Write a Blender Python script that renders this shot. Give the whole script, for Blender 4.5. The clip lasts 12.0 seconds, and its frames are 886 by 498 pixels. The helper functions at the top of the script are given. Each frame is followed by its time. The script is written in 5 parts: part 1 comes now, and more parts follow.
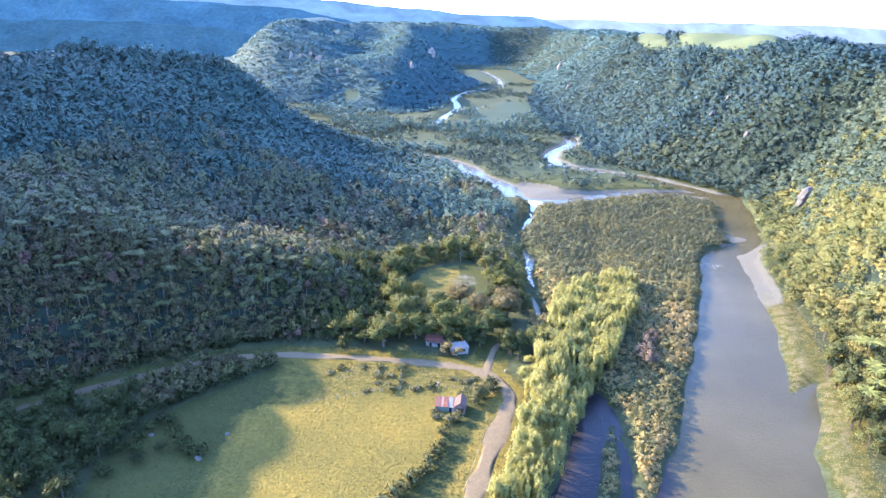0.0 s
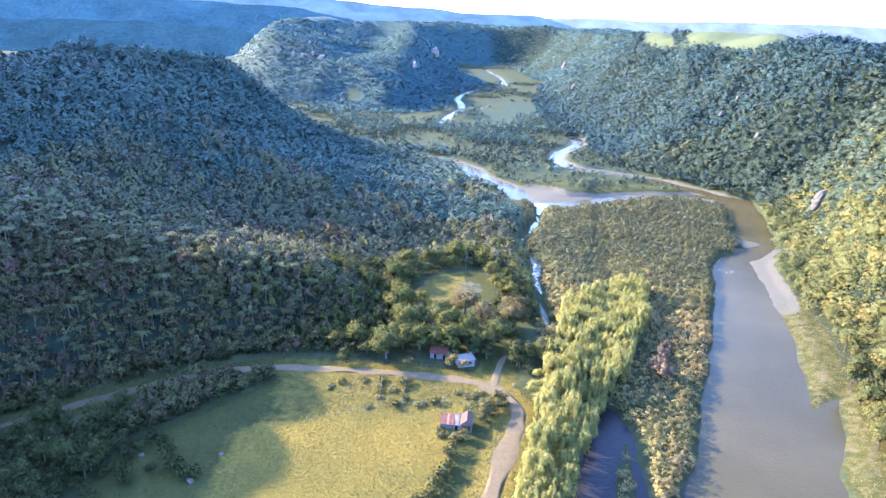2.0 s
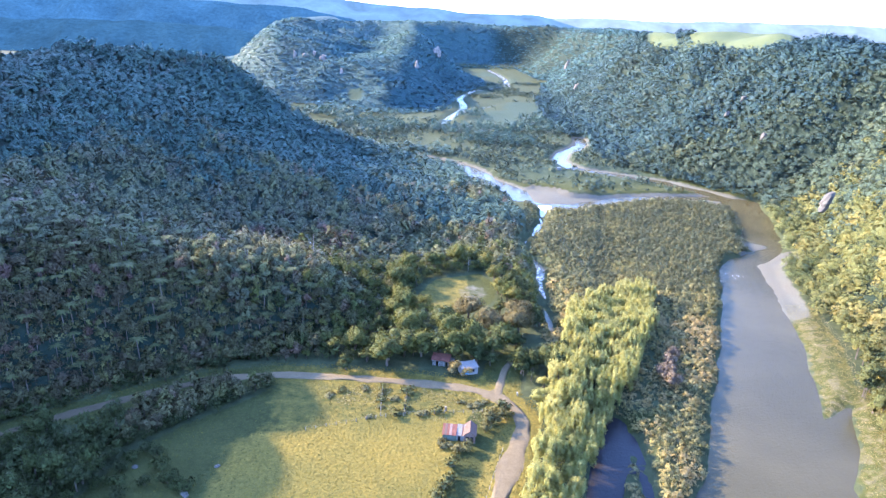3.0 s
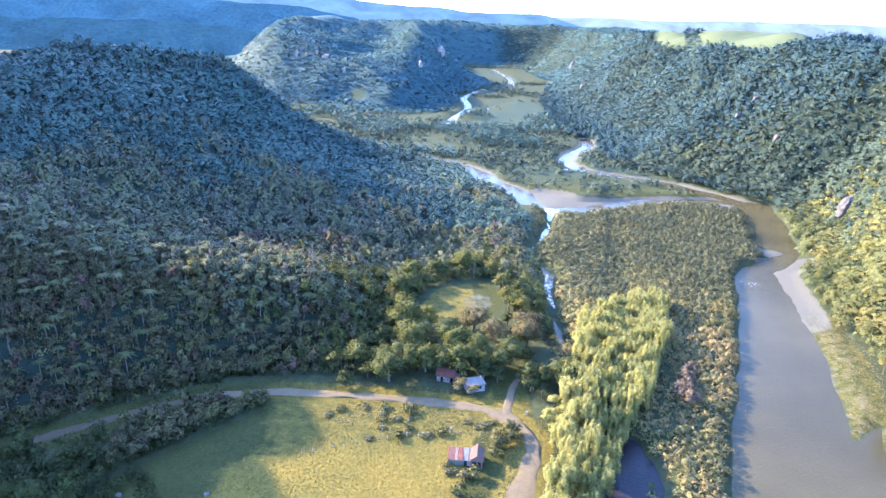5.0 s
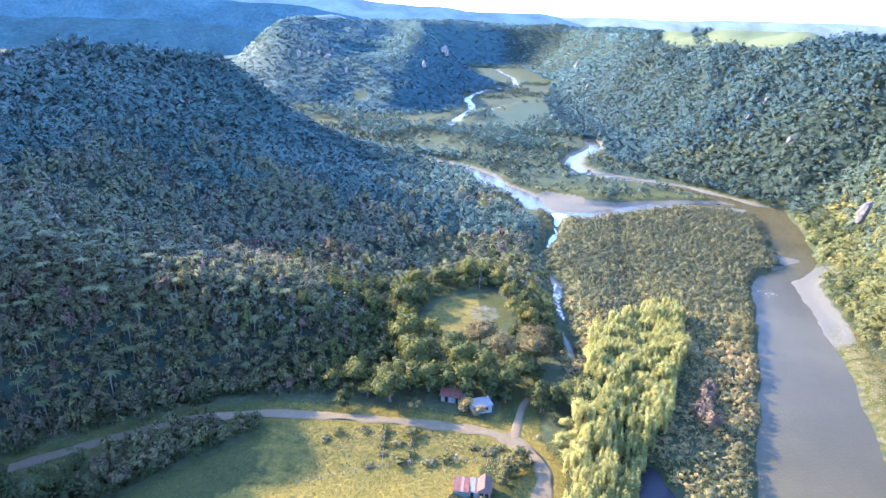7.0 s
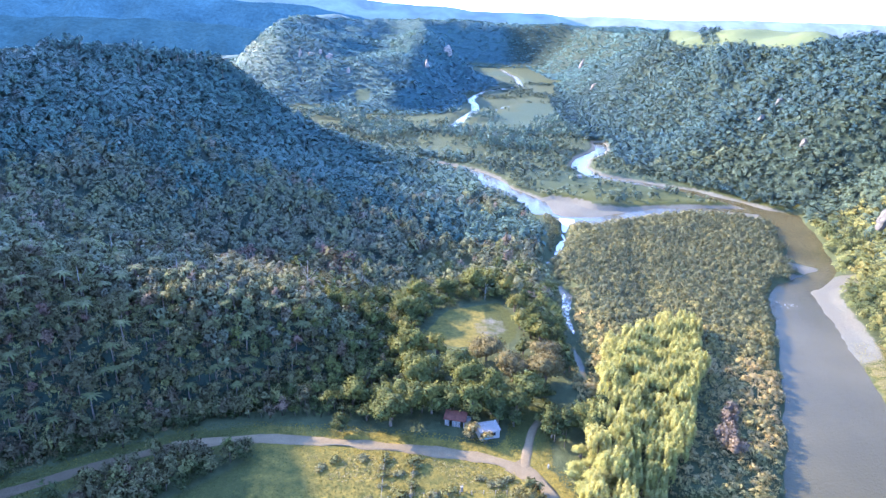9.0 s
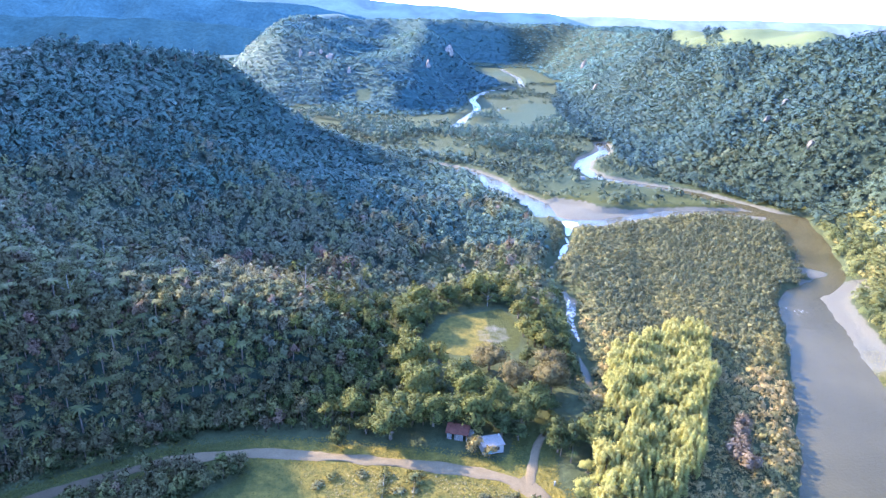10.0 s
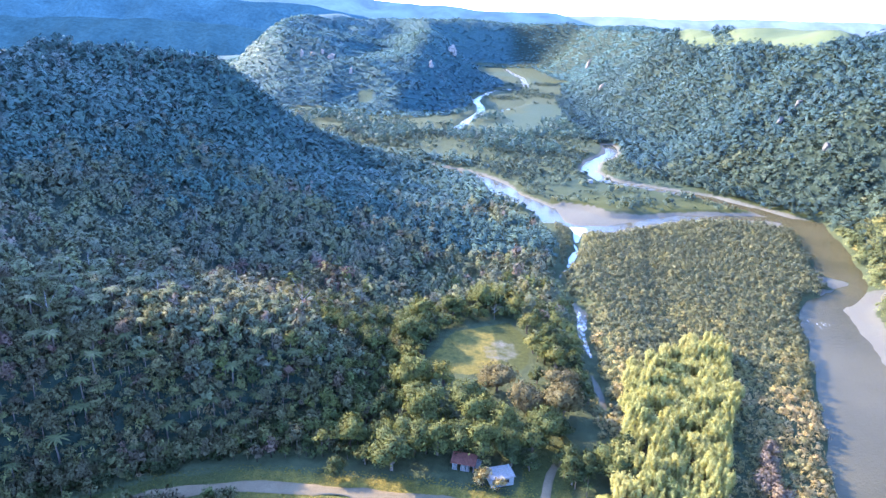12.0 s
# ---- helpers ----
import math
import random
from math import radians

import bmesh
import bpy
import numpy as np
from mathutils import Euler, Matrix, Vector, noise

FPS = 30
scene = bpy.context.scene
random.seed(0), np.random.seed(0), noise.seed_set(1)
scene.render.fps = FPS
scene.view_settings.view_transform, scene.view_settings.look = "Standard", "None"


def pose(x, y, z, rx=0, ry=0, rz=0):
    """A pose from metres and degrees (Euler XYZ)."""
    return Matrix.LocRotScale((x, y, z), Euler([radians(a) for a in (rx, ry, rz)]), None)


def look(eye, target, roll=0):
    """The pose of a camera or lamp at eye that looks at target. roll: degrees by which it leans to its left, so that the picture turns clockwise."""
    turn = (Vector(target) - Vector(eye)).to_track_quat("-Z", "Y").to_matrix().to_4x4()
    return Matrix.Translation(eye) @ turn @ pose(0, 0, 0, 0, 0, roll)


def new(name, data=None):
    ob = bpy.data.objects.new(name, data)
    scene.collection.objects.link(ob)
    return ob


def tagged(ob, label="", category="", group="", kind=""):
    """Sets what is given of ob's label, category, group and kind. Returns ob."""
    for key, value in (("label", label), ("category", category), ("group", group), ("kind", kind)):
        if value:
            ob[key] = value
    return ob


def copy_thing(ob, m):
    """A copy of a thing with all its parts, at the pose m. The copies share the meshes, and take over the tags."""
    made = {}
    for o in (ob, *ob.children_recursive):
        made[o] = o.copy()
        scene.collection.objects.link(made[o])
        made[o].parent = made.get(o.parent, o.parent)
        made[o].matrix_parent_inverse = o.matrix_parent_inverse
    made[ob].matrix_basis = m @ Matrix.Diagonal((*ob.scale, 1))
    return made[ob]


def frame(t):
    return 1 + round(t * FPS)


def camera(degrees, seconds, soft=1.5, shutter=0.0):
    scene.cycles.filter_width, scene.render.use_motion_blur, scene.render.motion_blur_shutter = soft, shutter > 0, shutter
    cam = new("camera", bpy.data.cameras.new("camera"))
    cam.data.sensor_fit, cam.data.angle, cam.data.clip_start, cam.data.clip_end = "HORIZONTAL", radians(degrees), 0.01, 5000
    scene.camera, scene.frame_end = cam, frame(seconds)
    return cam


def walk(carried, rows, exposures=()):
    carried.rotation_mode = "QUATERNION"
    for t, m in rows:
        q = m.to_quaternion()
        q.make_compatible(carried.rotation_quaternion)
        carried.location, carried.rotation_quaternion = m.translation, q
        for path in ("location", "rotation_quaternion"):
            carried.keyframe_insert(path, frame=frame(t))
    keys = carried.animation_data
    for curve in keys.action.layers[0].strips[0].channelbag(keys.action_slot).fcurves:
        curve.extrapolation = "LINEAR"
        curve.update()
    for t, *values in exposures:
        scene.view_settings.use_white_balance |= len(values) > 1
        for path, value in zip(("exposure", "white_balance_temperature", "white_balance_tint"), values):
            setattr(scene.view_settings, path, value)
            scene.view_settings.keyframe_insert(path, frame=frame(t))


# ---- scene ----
cam = camera(68.1, 12.0, soft=1.4)
PATH = [
    (0, (0.554, -0.895, 97.966), (0.667, 0.989, 97.304), 2.1),
    (0.5, (0.432, 1.245, 97.906), (0.544, 3.129, 97.243), 2.1),
    (1, (0.356, 3.44, 97.813), (0.465, 5.323, 97.149), 2.1),
    (1.5, (0.301, 5.661, 97.706), (0.408, 7.544, 97.043), 2.0),
    (2, (0.276, 7.925, 97.596), (0.38, 9.808, 96.932), 2.1),
    (2.5, (0.248, 10.238, 97.499), (0.349, 12.121, 96.834), 2.0),
    (3, (0.249, 12.723, 97.406), (0.348, 14.607, 96.741), 2.1),
    (5, (0.165, 23.258, 96.748), (0.254, 25.142, 96.081), 2.1),
    (5.5, (0.166, 25.933, 96.64), (0.254, 27.817, 95.973), 2.1),
    (6, (0.129, 28.647, 96.533), (0.213, 30.53, 95.866), 2.1),
    (6.5, (0.107, 31.494, 96.404), (0.19, 33.377, 95.736), 2.1),
    (7, (0.08, 34.405, 96.303), (0.16, 36.288, 95.635), 2.1),
    (7.2, (0.075, 35.579, 96.274), (0.153, 37.462, 95.605), 2.0),
    (9, (0.036, 46.157, 95.649), (0.108, 48.041, 94.98), 2.1),
    (9.5, (-0.011, 49.16, 95.525), (0.059, 51.044, 94.857), 2.1),
    (10, (-0.05, 52.11, 95.386), (0.019, 53.993, 94.717), 2.1),
    (10.5, (-0.096, 55.072, 95.241), (-0.03, 56.956, 94.573), 2.1),
    (11, (-0.134, 58.083, 95.102), (-0.07, 59.966, 94.432), 2.0),
    (11.5, (-0.155, 61.083, 94.995), (-0.092, 62.966, 94.325), 2.0),
    (12, (-0.192, 63.947, 94.906), (-0.132, 65.831, 94.236), 2.0),
]
walk(cam, [(t, look(eye, target, roll)) for t, eye, target, roll in PATH], [(0.0, 3.31, 5230, 27), (12.0, 3.42, 5010, 27)])

# ---------- world and sun ----------
SUN_ELEV, SUN_AZ = 25.0, 303.0      # degrees; azimuth clockwise from +y
world = bpy.data.worlds.new("sky_world")
scene.world = world
world.use_nodes = True
wn = world.node_tree.nodes
sky = wn.new("ShaderNodeTexSky")
sky.sky_type = "NISHITA"
sky.sun_disc = False
sky.sun_elevation = radians(SUN_ELEV)
sky.sun_rotation = radians(SUN_AZ)
sky.air_density, sky.dust_density, sky.ozone_density = 1.0, 0.6, 3.0
wn["Background"].inputs["Strength"].default_value = 0.15
world.node_tree.links.new(sky.outputs["Color"], wn["Background"].inputs["Color"])
sun_data = bpy.data.lights.new("sun", "SUN")
sun_data.energy, sun_data.angle, sun_data.color = 2.95, radians(0.6), (1.0, 0.76, 0.36)
sun = new("sun", sun_data)
az, el = radians(SUN_AZ), radians(SUN_ELEV)
to_sun = Vector((math.sin(az) * math.cos(el), math.cos(az) * math.cos(el), math.sin(el)))
sun.matrix_world = look(Vector((0, 0, 400)) + to_sun * 500, (0, 0, 400))

# ---------- materials ----------
def material(name):
    m = bpy.data.materials.new(name)
    m.use_nodes = True
    nt = m.node_tree
    return m, nt, nt.nodes["Principled BSDF"]


def node(nt, kind, **values):
    n = nt.nodes.new(kind)
    for key, v in values.items():
        if key in n.inputs:
            n.inputs[key].default_value = v
    return n


def ramp(nt, source, stops):
    r = nt.nodes.new("ShaderNodeValToRGB")
    e = r.color_ramp.elements
    while len(e) < len(stops):
        e.new(0.5)
    for el_, (p, c) in zip(e, stops):
        el_.position, el_.color = p, (*c, 1)
    nt.links.new(source, r.inputs["Fac"])
    return r.outputs["Color"]


def blend(nt, fac, a, b, mode="MIX"):
    m = nt.nodes.new("ShaderNodeMix")
    m.data_type, m.blend_type = "RGBA", mode
    for sock, v in ((m.inputs[0], fac), (m.inputs[6], a), (m.inputs[7], b)):
        if isinstance(v, (int, float)):
            sock.default_value = v
        elif isinstance(v, tuple):
            sock.default_value = (*v, 1)
        else:
            nt.links.new(v, sock)
    return m.outputs[2]


def noise_tex(nt, scale, detail=4, rough=0.6, coords="Object", stretch=None):
    tc = nt.nodes.new("ShaderNodeTexCoord")
    n = node(nt, "ShaderNodeTexNoise", Scale=scale, Detail=detail, Roughness=rough)
    src = tc.outputs[coords]
    if stretch:
        mp = nt.nodes.new("ShaderNodeMapping")
        mp.inputs["Scale"].default_value = stretch
        nt.links.new(src, mp.inputs["Vector"])
        src = mp.outputs["Vector"]
    nt.links.new(src, n.inputs["Vector"])
    return n.outputs["Fac"]


def bump(nt, bsdf, height, strength, dist):
    b = node(nt, "ShaderNodeBump", Strength=strength, Distance=dist)
    nt.links.new(height, b.inputs["Height"])
    nt.links.new(b.outputs["Normal"], bsdf.inputs["Normal"])


def attribute(nt, name):
    a = nt.nodes.new("ShaderNodeAttribute")
    a.attribute_name = name
    return a.outputs["Fac"]


def foliage(name, stops, leaf_spread=0.2, translucent=0.3, mottle=0.28, relief=0.5, gaps=0.0):
    """Leaves: a hue per plant from the attribute tint, a little change from leaf to leaf."""
    m, nt, b = material(name)
    col = ramp(nt, attribute(nt, "tint"), stops)
    geo = nt.nodes.new("ShaderNodeNewGeometry")
    leaf = ramp(nt, geo.outputs["Random Per Island"], [(0, (1 - leaf_spread,) * 3), (1, (1 + leaf_spread, 1 + leaf_spread, 1 + leaf_spread * 0.6))])
    col = blend(nt, 1.0, col, leaf, "MULTIPLY")
    fine = ramp(nt, noise_tex(nt, 1.3, 5, 0.7), [(0.32, (1 - mottle,) * 3), (0.68, (1 + mottle, 1 + mottle, 1 + mottle * 0.8))])
    col = blend(nt, 1.0, col, fine, "MULTIPLY")
    nt.links.new(col, b.inputs["Base Color"])
    b.inputs["Roughness"].default_value = 0.6
    b.inputs["Specular IOR Level"].default_value = 0.08
    bump(nt, b, noise_tex(nt, 1.5, 4, 0.65), relief, 0.5)
    if translucent:
        tr = nt.nodes.new("ShaderNodeBsdfTranslucent")
        nt.links.new(col, tr.inputs["Color"])
        mx = nt.nodes.new("ShaderNodeMixShader")
        mx.inputs[0].default_value = translucent
        out = nt.nodes["Material Output"]
        nt.links.new(b.outputs[0], mx.inputs[1])
        nt.links.new(tr.outputs[0], mx.inputs[2])
        nt.links.new(mx.outputs[0], out.inputs["Surface"])
    if gaps:
        # sky between the leaves: each spray is a lace of small leaves
        lace = ramp(nt, noise_tex(nt, gaps, 3, 0.6), [(0.46, (1, 1, 1)), (0.5, (0, 0, 0))])
        clear = nt.nodes.new("ShaderNodeBsdfTransparent")
        laced = nt.nodes.new("ShaderNodeMixShader")
        out = nt.nodes["Material Output"]
        nt.links.new(lace, laced.inputs[0])
        nt.links.new(out.inputs["Surface"].links[0].from_socket, laced.inputs[1])
        nt.links.new(clear.outputs[0], laced.inputs[2])
        nt.links.new(laced.outputs[0], out.inputs["Surface"])
    return m


M_BUSH = foliage("native_bush_leaves", [(0, (0.115, 0.070, 0.056)), (0.12, (0.080, 0.062, 0.040)), (0.35, (0.084, 0.078, 0.040)), (0.62, (0.100, 0.096, 0.044)), (0.8, (0.118, 0.120, 0.044)), (0.9, (0.125, 0.082, 0.062)), (1, (0.165, 0.155, 0.058))], 0.2, 0.15, 0.3, gaps=2.4)
# the blue stands for distance haze, put into the leaf colour
M_HILL = foliage("haze_blue_bush_leaves", [(0, (0.057, 0.092, 0.078)), (0.4, (0.064, 0.105, 0.088)), (0.7, (0.071, 0.115, 0.093)), (0.88, (0.082, 0.124, 0.088)), (1, (0.090, 0.106, 0.088))], 0.05, 0.12, 0.08, 0.06, 1.5)
# halfway step from the near green leaves to the haze-blue ones
M_MID = foliage("half_hazed_bush_leaves", [(0, (0.090, 0.082, 0.060)), (0.35, (0.097, 0.104, 0.064)), (0.62, (0.114, 0.120, 0.066)), (0.85, (0.140, 0.146, 0.062)), (1, (0.150, 0.116, 0.086))], 0.1, 0.12, 0.15, 0.25, 1.8)
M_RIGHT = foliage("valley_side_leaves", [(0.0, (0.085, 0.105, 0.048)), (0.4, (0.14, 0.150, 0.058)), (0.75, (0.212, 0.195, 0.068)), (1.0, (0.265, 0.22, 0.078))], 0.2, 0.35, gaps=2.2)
M_GROVE = foliage("grove_leaves", [(0, (0.042, 0.052, 0.022)), (0.3, (0.060, 0.074, 0.026)), (0.6, (0.090, 0.100, 0.030)), (0.85, (0.138, 0.134, 0.038)), (1, (0.092, 0.074, 0.044))], 0.2, 0.25, 0.28, 0.5, 2.6)
# blue for haze, and darker than M_HILL to offset the direct sun
M_EAST = foliage("haze_blue_valley_side_leaves", [(0, (0.030, 0.056, 0.062)), (0.4, (0.037, 0.070, 0.075)), (0.7, (0.045, 0.080, 0.080)), (1, (0.060, 0.090, 0.076))], 0.07, 0.15, 0.12, 0.12, 1.3)
# halfway between the golden leaves and the haze-blue ones
M_EASTMID = foliage("half_hazed_valley_side_leaves", [(0, (0.040, 0.060, 0.050)), (0.4, (0.052, 0.078, 0.060)), (0.7, (0.072, 0.095, 0.062)), (1, (0.108, 0.114, 0.060))], 0.1, 0.15, 0.18, 0.2, 1.6)
M_SCRUB = foliage("scrub_leaves", [(0, (0.106, 0.112, 0.064)), (0.4, (0.164, 0.156, 0.076)), (0.62, (0.222, 0.196, 0.078)), (0.82, (0.290, 0.222, 0.096)), (1, (0.320, 0.245, 0.115))], 0.15, 0.3, 0.22, 0.35, 3.0)
M_WILLOW = foliage("willow_leaves", [(0, (0.345, 0.345, 0.122)), (0.5, (0.392, 0.380, 0.134)), (1, (0.428, 0.402, 0.146))], 0.12, 0.58, 0.15, 0.3, 4.5)
M_REED = foliage("dry_reeds", [(0, (0.140, 0.130, 0.050)), (0.5, (0.200, 0.168, 0.075)), (1, (0.270, 0.215, 0.115))], 0.12, 0.2, gaps=4.0)
# haze over the far hills is mixed into this leaf colour
M_FAR = foliage("hazed_distant_bush_leaves", [(0, (0.058, 0.110, 0.120)), (0.5, (0.070, 0.132, 0.134)), (1, (0.098, 0.150, 0.122))], 0.04, 0.15, 0.08, 0.05, 0.9)
M_FERN = foliage("fern_fronds", [(0, (0.056, 0.062, 0.026)), (1, (0.088, 0.092, 0.036))], 0.15, 0.15)
M_PALM = foliage("palm_fronds", [(0.0, (0.13, 0.15, 0.04)), (1.0, (0.22, 0.2, 0.06))], 0.25, 0.2)
M_PINK = foliage("bare_pinkish_twigs", [(0, (0.120, 0.092, 0.070)), (1, (0.165, 0.130, 0.100))], 0.25, 0.0, gaps=3.5)
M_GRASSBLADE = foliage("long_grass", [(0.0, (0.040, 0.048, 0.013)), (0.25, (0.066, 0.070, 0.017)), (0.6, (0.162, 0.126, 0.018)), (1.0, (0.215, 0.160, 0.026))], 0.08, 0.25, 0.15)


def bark_material():
    m, nt, b = material("bark")
    nt.links.new(ramp(nt, noise_tex(nt, 6, 5, stretch=(1, 1, 0.2)), [(0.3, (0.05, 0.04, 0.03)), (0.7, (0.17, 0.14, 0.11))]), b.inputs["Base Color"])
    b.inputs["Roughness"].default_value = 0.9
    return m


M_BARK = bark_material()


def ground_material():
    m, nt, b = material("valley_ground")
    big = noise_tex(nt, 0.03, 5)
    mid = noise_tex(nt, 0.35, 5)
    fine = noise_tex(nt, 3.0, 4)
    clump = noise_tex(nt, 0.9, 6, 0.72)

    def edge_of(name, soft=0.12):
        mixed = nt.nodes.new("ShaderNodeMath")
        mixed.operation = "MULTIPLY_ADD"
        nt.links.new(mid, mixed.inputs[0])
        mixed.inputs[1].default_value = 0.7
        nt.links.new(attribute(nt, name), mixed.inputs[2])
        return ramp(nt, mixed.outputs[0], [(0.85 - soft, (0, 0, 0)), (0.85 + soft, (1, 1, 1))])

    litter = ramp(nt, mid, [(0.3, (0.036, 0.046, 0.022)), (0.7, (0.066, 0.074, 0.034))])
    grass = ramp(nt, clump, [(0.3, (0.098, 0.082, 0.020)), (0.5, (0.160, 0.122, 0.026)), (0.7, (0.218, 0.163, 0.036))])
    # grass outside this mask is coloured darker, partly for the hill's shade
    grass = blend(nt, edge_of("sunlit_dry"), ramp(nt, clump, [(0.3, (0.025, 0.031, 0.010)), (0.5, (0.042, 0.048, 0.015)), (0.7, (0.066, 0.068, 0.021))]), grass)
    grass = blend(nt, ramp(nt, big, [(0.4, (0, 0, 0)), (0.6, (0.5, 0.5, 0.5))]), grass, ramp(nt, fine, [(0.3, (0.054, 0.060, 0.018)), (0.7, (0.09, 0.09, 0.026))]))
    # haze is mixed into the far grass colour by distance
    grass = blend(nt, attribute(nt, "haze_tone"), grass, ramp(nt, clump, [(0.3, (0.030, 0.050, 0.036)), (0.5, (0.041, 0.062, 0.040)), (0.7, (0.068, 0.078, 0.047))]))
    grass = blend(nt, attribute(nt, "pasture"), grass, ramp(nt, big, [(0.35, (0.074, 0.092, 0.042)), (0.65, (0.099, 0.114, 0.052))]))
    stones = ramp(nt, fine, [(0.3, (0.074, 0.074, 0.058)), (0.55, (0.114, 0.114, 0.092)), (0.8, (0.19, 0.19, 0.160))])
    stones = blend(nt, ramp(nt, big, [(0.35, (0, 0, 0)), (0.65, (0.6, 0.6, 0.6))]), stones, (0.118, 0.102, 0.076))

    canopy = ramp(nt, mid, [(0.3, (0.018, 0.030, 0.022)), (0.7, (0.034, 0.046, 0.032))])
    # the far woodland floor takes the same painted haze
    canopy = blend(nt, attribute(nt, "haze_tone"), canopy, ramp(nt, mid, [(0.3, (0.032, 0.064, 0.068)), (0.7, (0.052, 0.088, 0.086))]))
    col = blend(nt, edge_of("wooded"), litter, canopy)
    col = blend(nt, edge_of("grassy"), col, grass)
    col = blend(nt, edge_of("stony"), col, stones)
    nt.links.new(col, b.inputs["Base Color"])
    b.inputs["Roughness"].default_value = 0.92
    b.inputs["Specular IOR Level"].default_value = 0.08
    bump(nt, b, clump, 0.8, 0.55)
    return m


M_GROUND = ground_material()


def road_material(name, dim=1.0):
    m, nt, b = material(name)
    tone = lambda r, g, bl: (r * dim, g * dim, bl * dim)
    col = ramp(nt, noise_tex(nt, 0.5, 6, 0.7), [(0.3, tone(0.092, 0.070, 0.038)), (0.7, tone(0.165, 0.130, 0.076))])
    col = blend(nt, 0.5, col, ramp(nt, noise_tex(nt, 5, 4), [(0.3, tone(0.095, 0.074, 0.043)), (0.7, tone(0.172, 0.136, 0.084))]))
    nt.links.new(col, b.inputs["Base Color"])
    b.inputs["Roughness"].default_value = 0.95
    b.inputs["Specular IOR Level"].default_value = 0.1
    bump(nt, b, noise_tex(nt, 3, 5), 0.6, 0.1)
    return m


M_ROAD = road_material("gravel_road")
# the same gravel, its colour dimmed for the stretch that lies in shade
M_ROAD_SHADE = road_material("shaded_gravel_road", 0.6)


def water_material():
    m, nt, b = material("river_water")
    col = ramp(nt, noise_tex(nt, 0.02, 4), [(0.35, (0.050, 0.044, 0.020)), (0.65, (0.072, 0.062, 0.030))])
    mixed = nt.nodes.new("ShaderNodeMath")
    mixed.operation = "MULTIPLY_ADD"
    nt.links.new(noise_tex(nt, 0.9, 7, 0.75, stretch=(1, 0.4, 1)), mixed.inputs[0])
    mixed.inputs[1].default_value = 0.9
    nt.links.new(attribute(nt, "foam"), mixed.inputs[2])
    # pond water is darkened in colour for the willows' shade
    col = blend(nt, attribute(nt, "pond_shade"), col, (0.024, 0.022, 0.024))
    white = ramp(nt, mixed.outputs[0], [(0.82, (0, 0, 0)), (1.4, (1, 1, 1))])
    col = blend(nt, white, col, (0.5, 0.52, 0.52))
    nt.links.new(col, b.inputs["Base Color"])
    rough = ramp(nt, white, [(0, (0.1, 0.1, 0.1)), (1, (0.7, 0.7, 0.7))])
    nt.links.new(rough, b.inputs["Roughness"])
    b.inputs["IOR"].default_value = 1.33
    b.inputs["Specular IOR Level"].default_value = 0.2
    bump(nt, b, noise_tex(nt, 1.1, 5, 0.6), 0.6, 0.2)
    return m


M_WATER = water_material()

# ---------- plan of the valley ----------
VALLEY = [(-160, -200), (-140, 60), (-127, 105), (-118, 132), (-104, 152), (-75, 173), (-45, 188), (-16, 205), (-6, 235), (0, 262), (16, 290), (32, 325), (30, 380),
          (18, 415), (-20, 445), (-50, 470), (-90, 505), (-140, 550), (-230, 600), (-330, 650), (-300, 720), (-190, 745), (-90, 725), (-19, 715), (20, 740), (35, 780),
          (50, 850), (48, 910), (75, 965), (112, 1050), (112, 1150), (90, 1300), (100, 1400), (210, 1400),
          (215, 1150), (190, 1000), (162, 800), (150, 720), (150, 640), (160, 600), (165, 560), (158, 520), (166, 490), (186, 455), (206, 425),
          (222, 396), (214, 362), (200, 334), (188, 310), (177, 285)]
VALLEY += [(167, 262), (158, 235), (155, 222), (150, 205), (144, 186), (131, 170), (122, 152), (120, 140), (118, 120), (114, 95), (105, 60), (60, -200)]
MAIN_RIVER = [(20, 30), (40, 80), (54, 112), (58.5, 119), (68.5, 136), (79.5, 156), (93, 182), (104, 203), (115, 227), (124, 250), (134, 272), (149, 293),
              (156, 296), (166, 303), (179, 310), (172, 316), (167, 322), (173, 333), (184, 362), (189, 385), (193, 402), (205, 404), (213, 396),
              (205, 363), (193, 334), (183, 312), (174, 297), (168, 292), (157, 283), (151.5, 265), (146, 245), (139, 225), (135.4, 208),
              (122, 179), (115.3, 163), (126, 168.8), (117, 151), (106.5, 136), (99.5, 118), (90, 95), (78, 30)]
UPPER_BRAID = [(200, 398), (188, 416), (171, 441), (140, 462), (118, 478), (112, 505), (122, 535), (140, 560), (148, 580), (152, 605)]
LOWER_BRAID = [(200, 399), (181, 403), (139, 400), (114, 388), (92, 376), (76, 376), (66, 384)]
LEFT_ARM = [(66, 384), (66, 408), (57, 424), (49, 436), (44, 462), (33, 481), (18, 495), (2, 504), (-30, 516), (-70, 540), (-120, 575)]
FAR_RIVER = [(22, 655), (35, 690), (41, 722), (58, 776), (62, 830), (59, 884), (88, 986), (147, 1060), (160, 1200), (150, 1390)]
FAR_BRANCH = [(44, 730), (87, 802), (122, 864)]
STREAM = [(76, 374), (69, 342), (61, 321), (55, 309), (54.5, 290), (57, 275), (53, 258), (52, 242), (50.5, 225), (49, 212)]
POND = [(54, 160), (52, 149), (46, 135), (39, 118), (30, 95)]
POND_ARM = [(58, 154), (57, 140), (53, 122), (46, 100)]
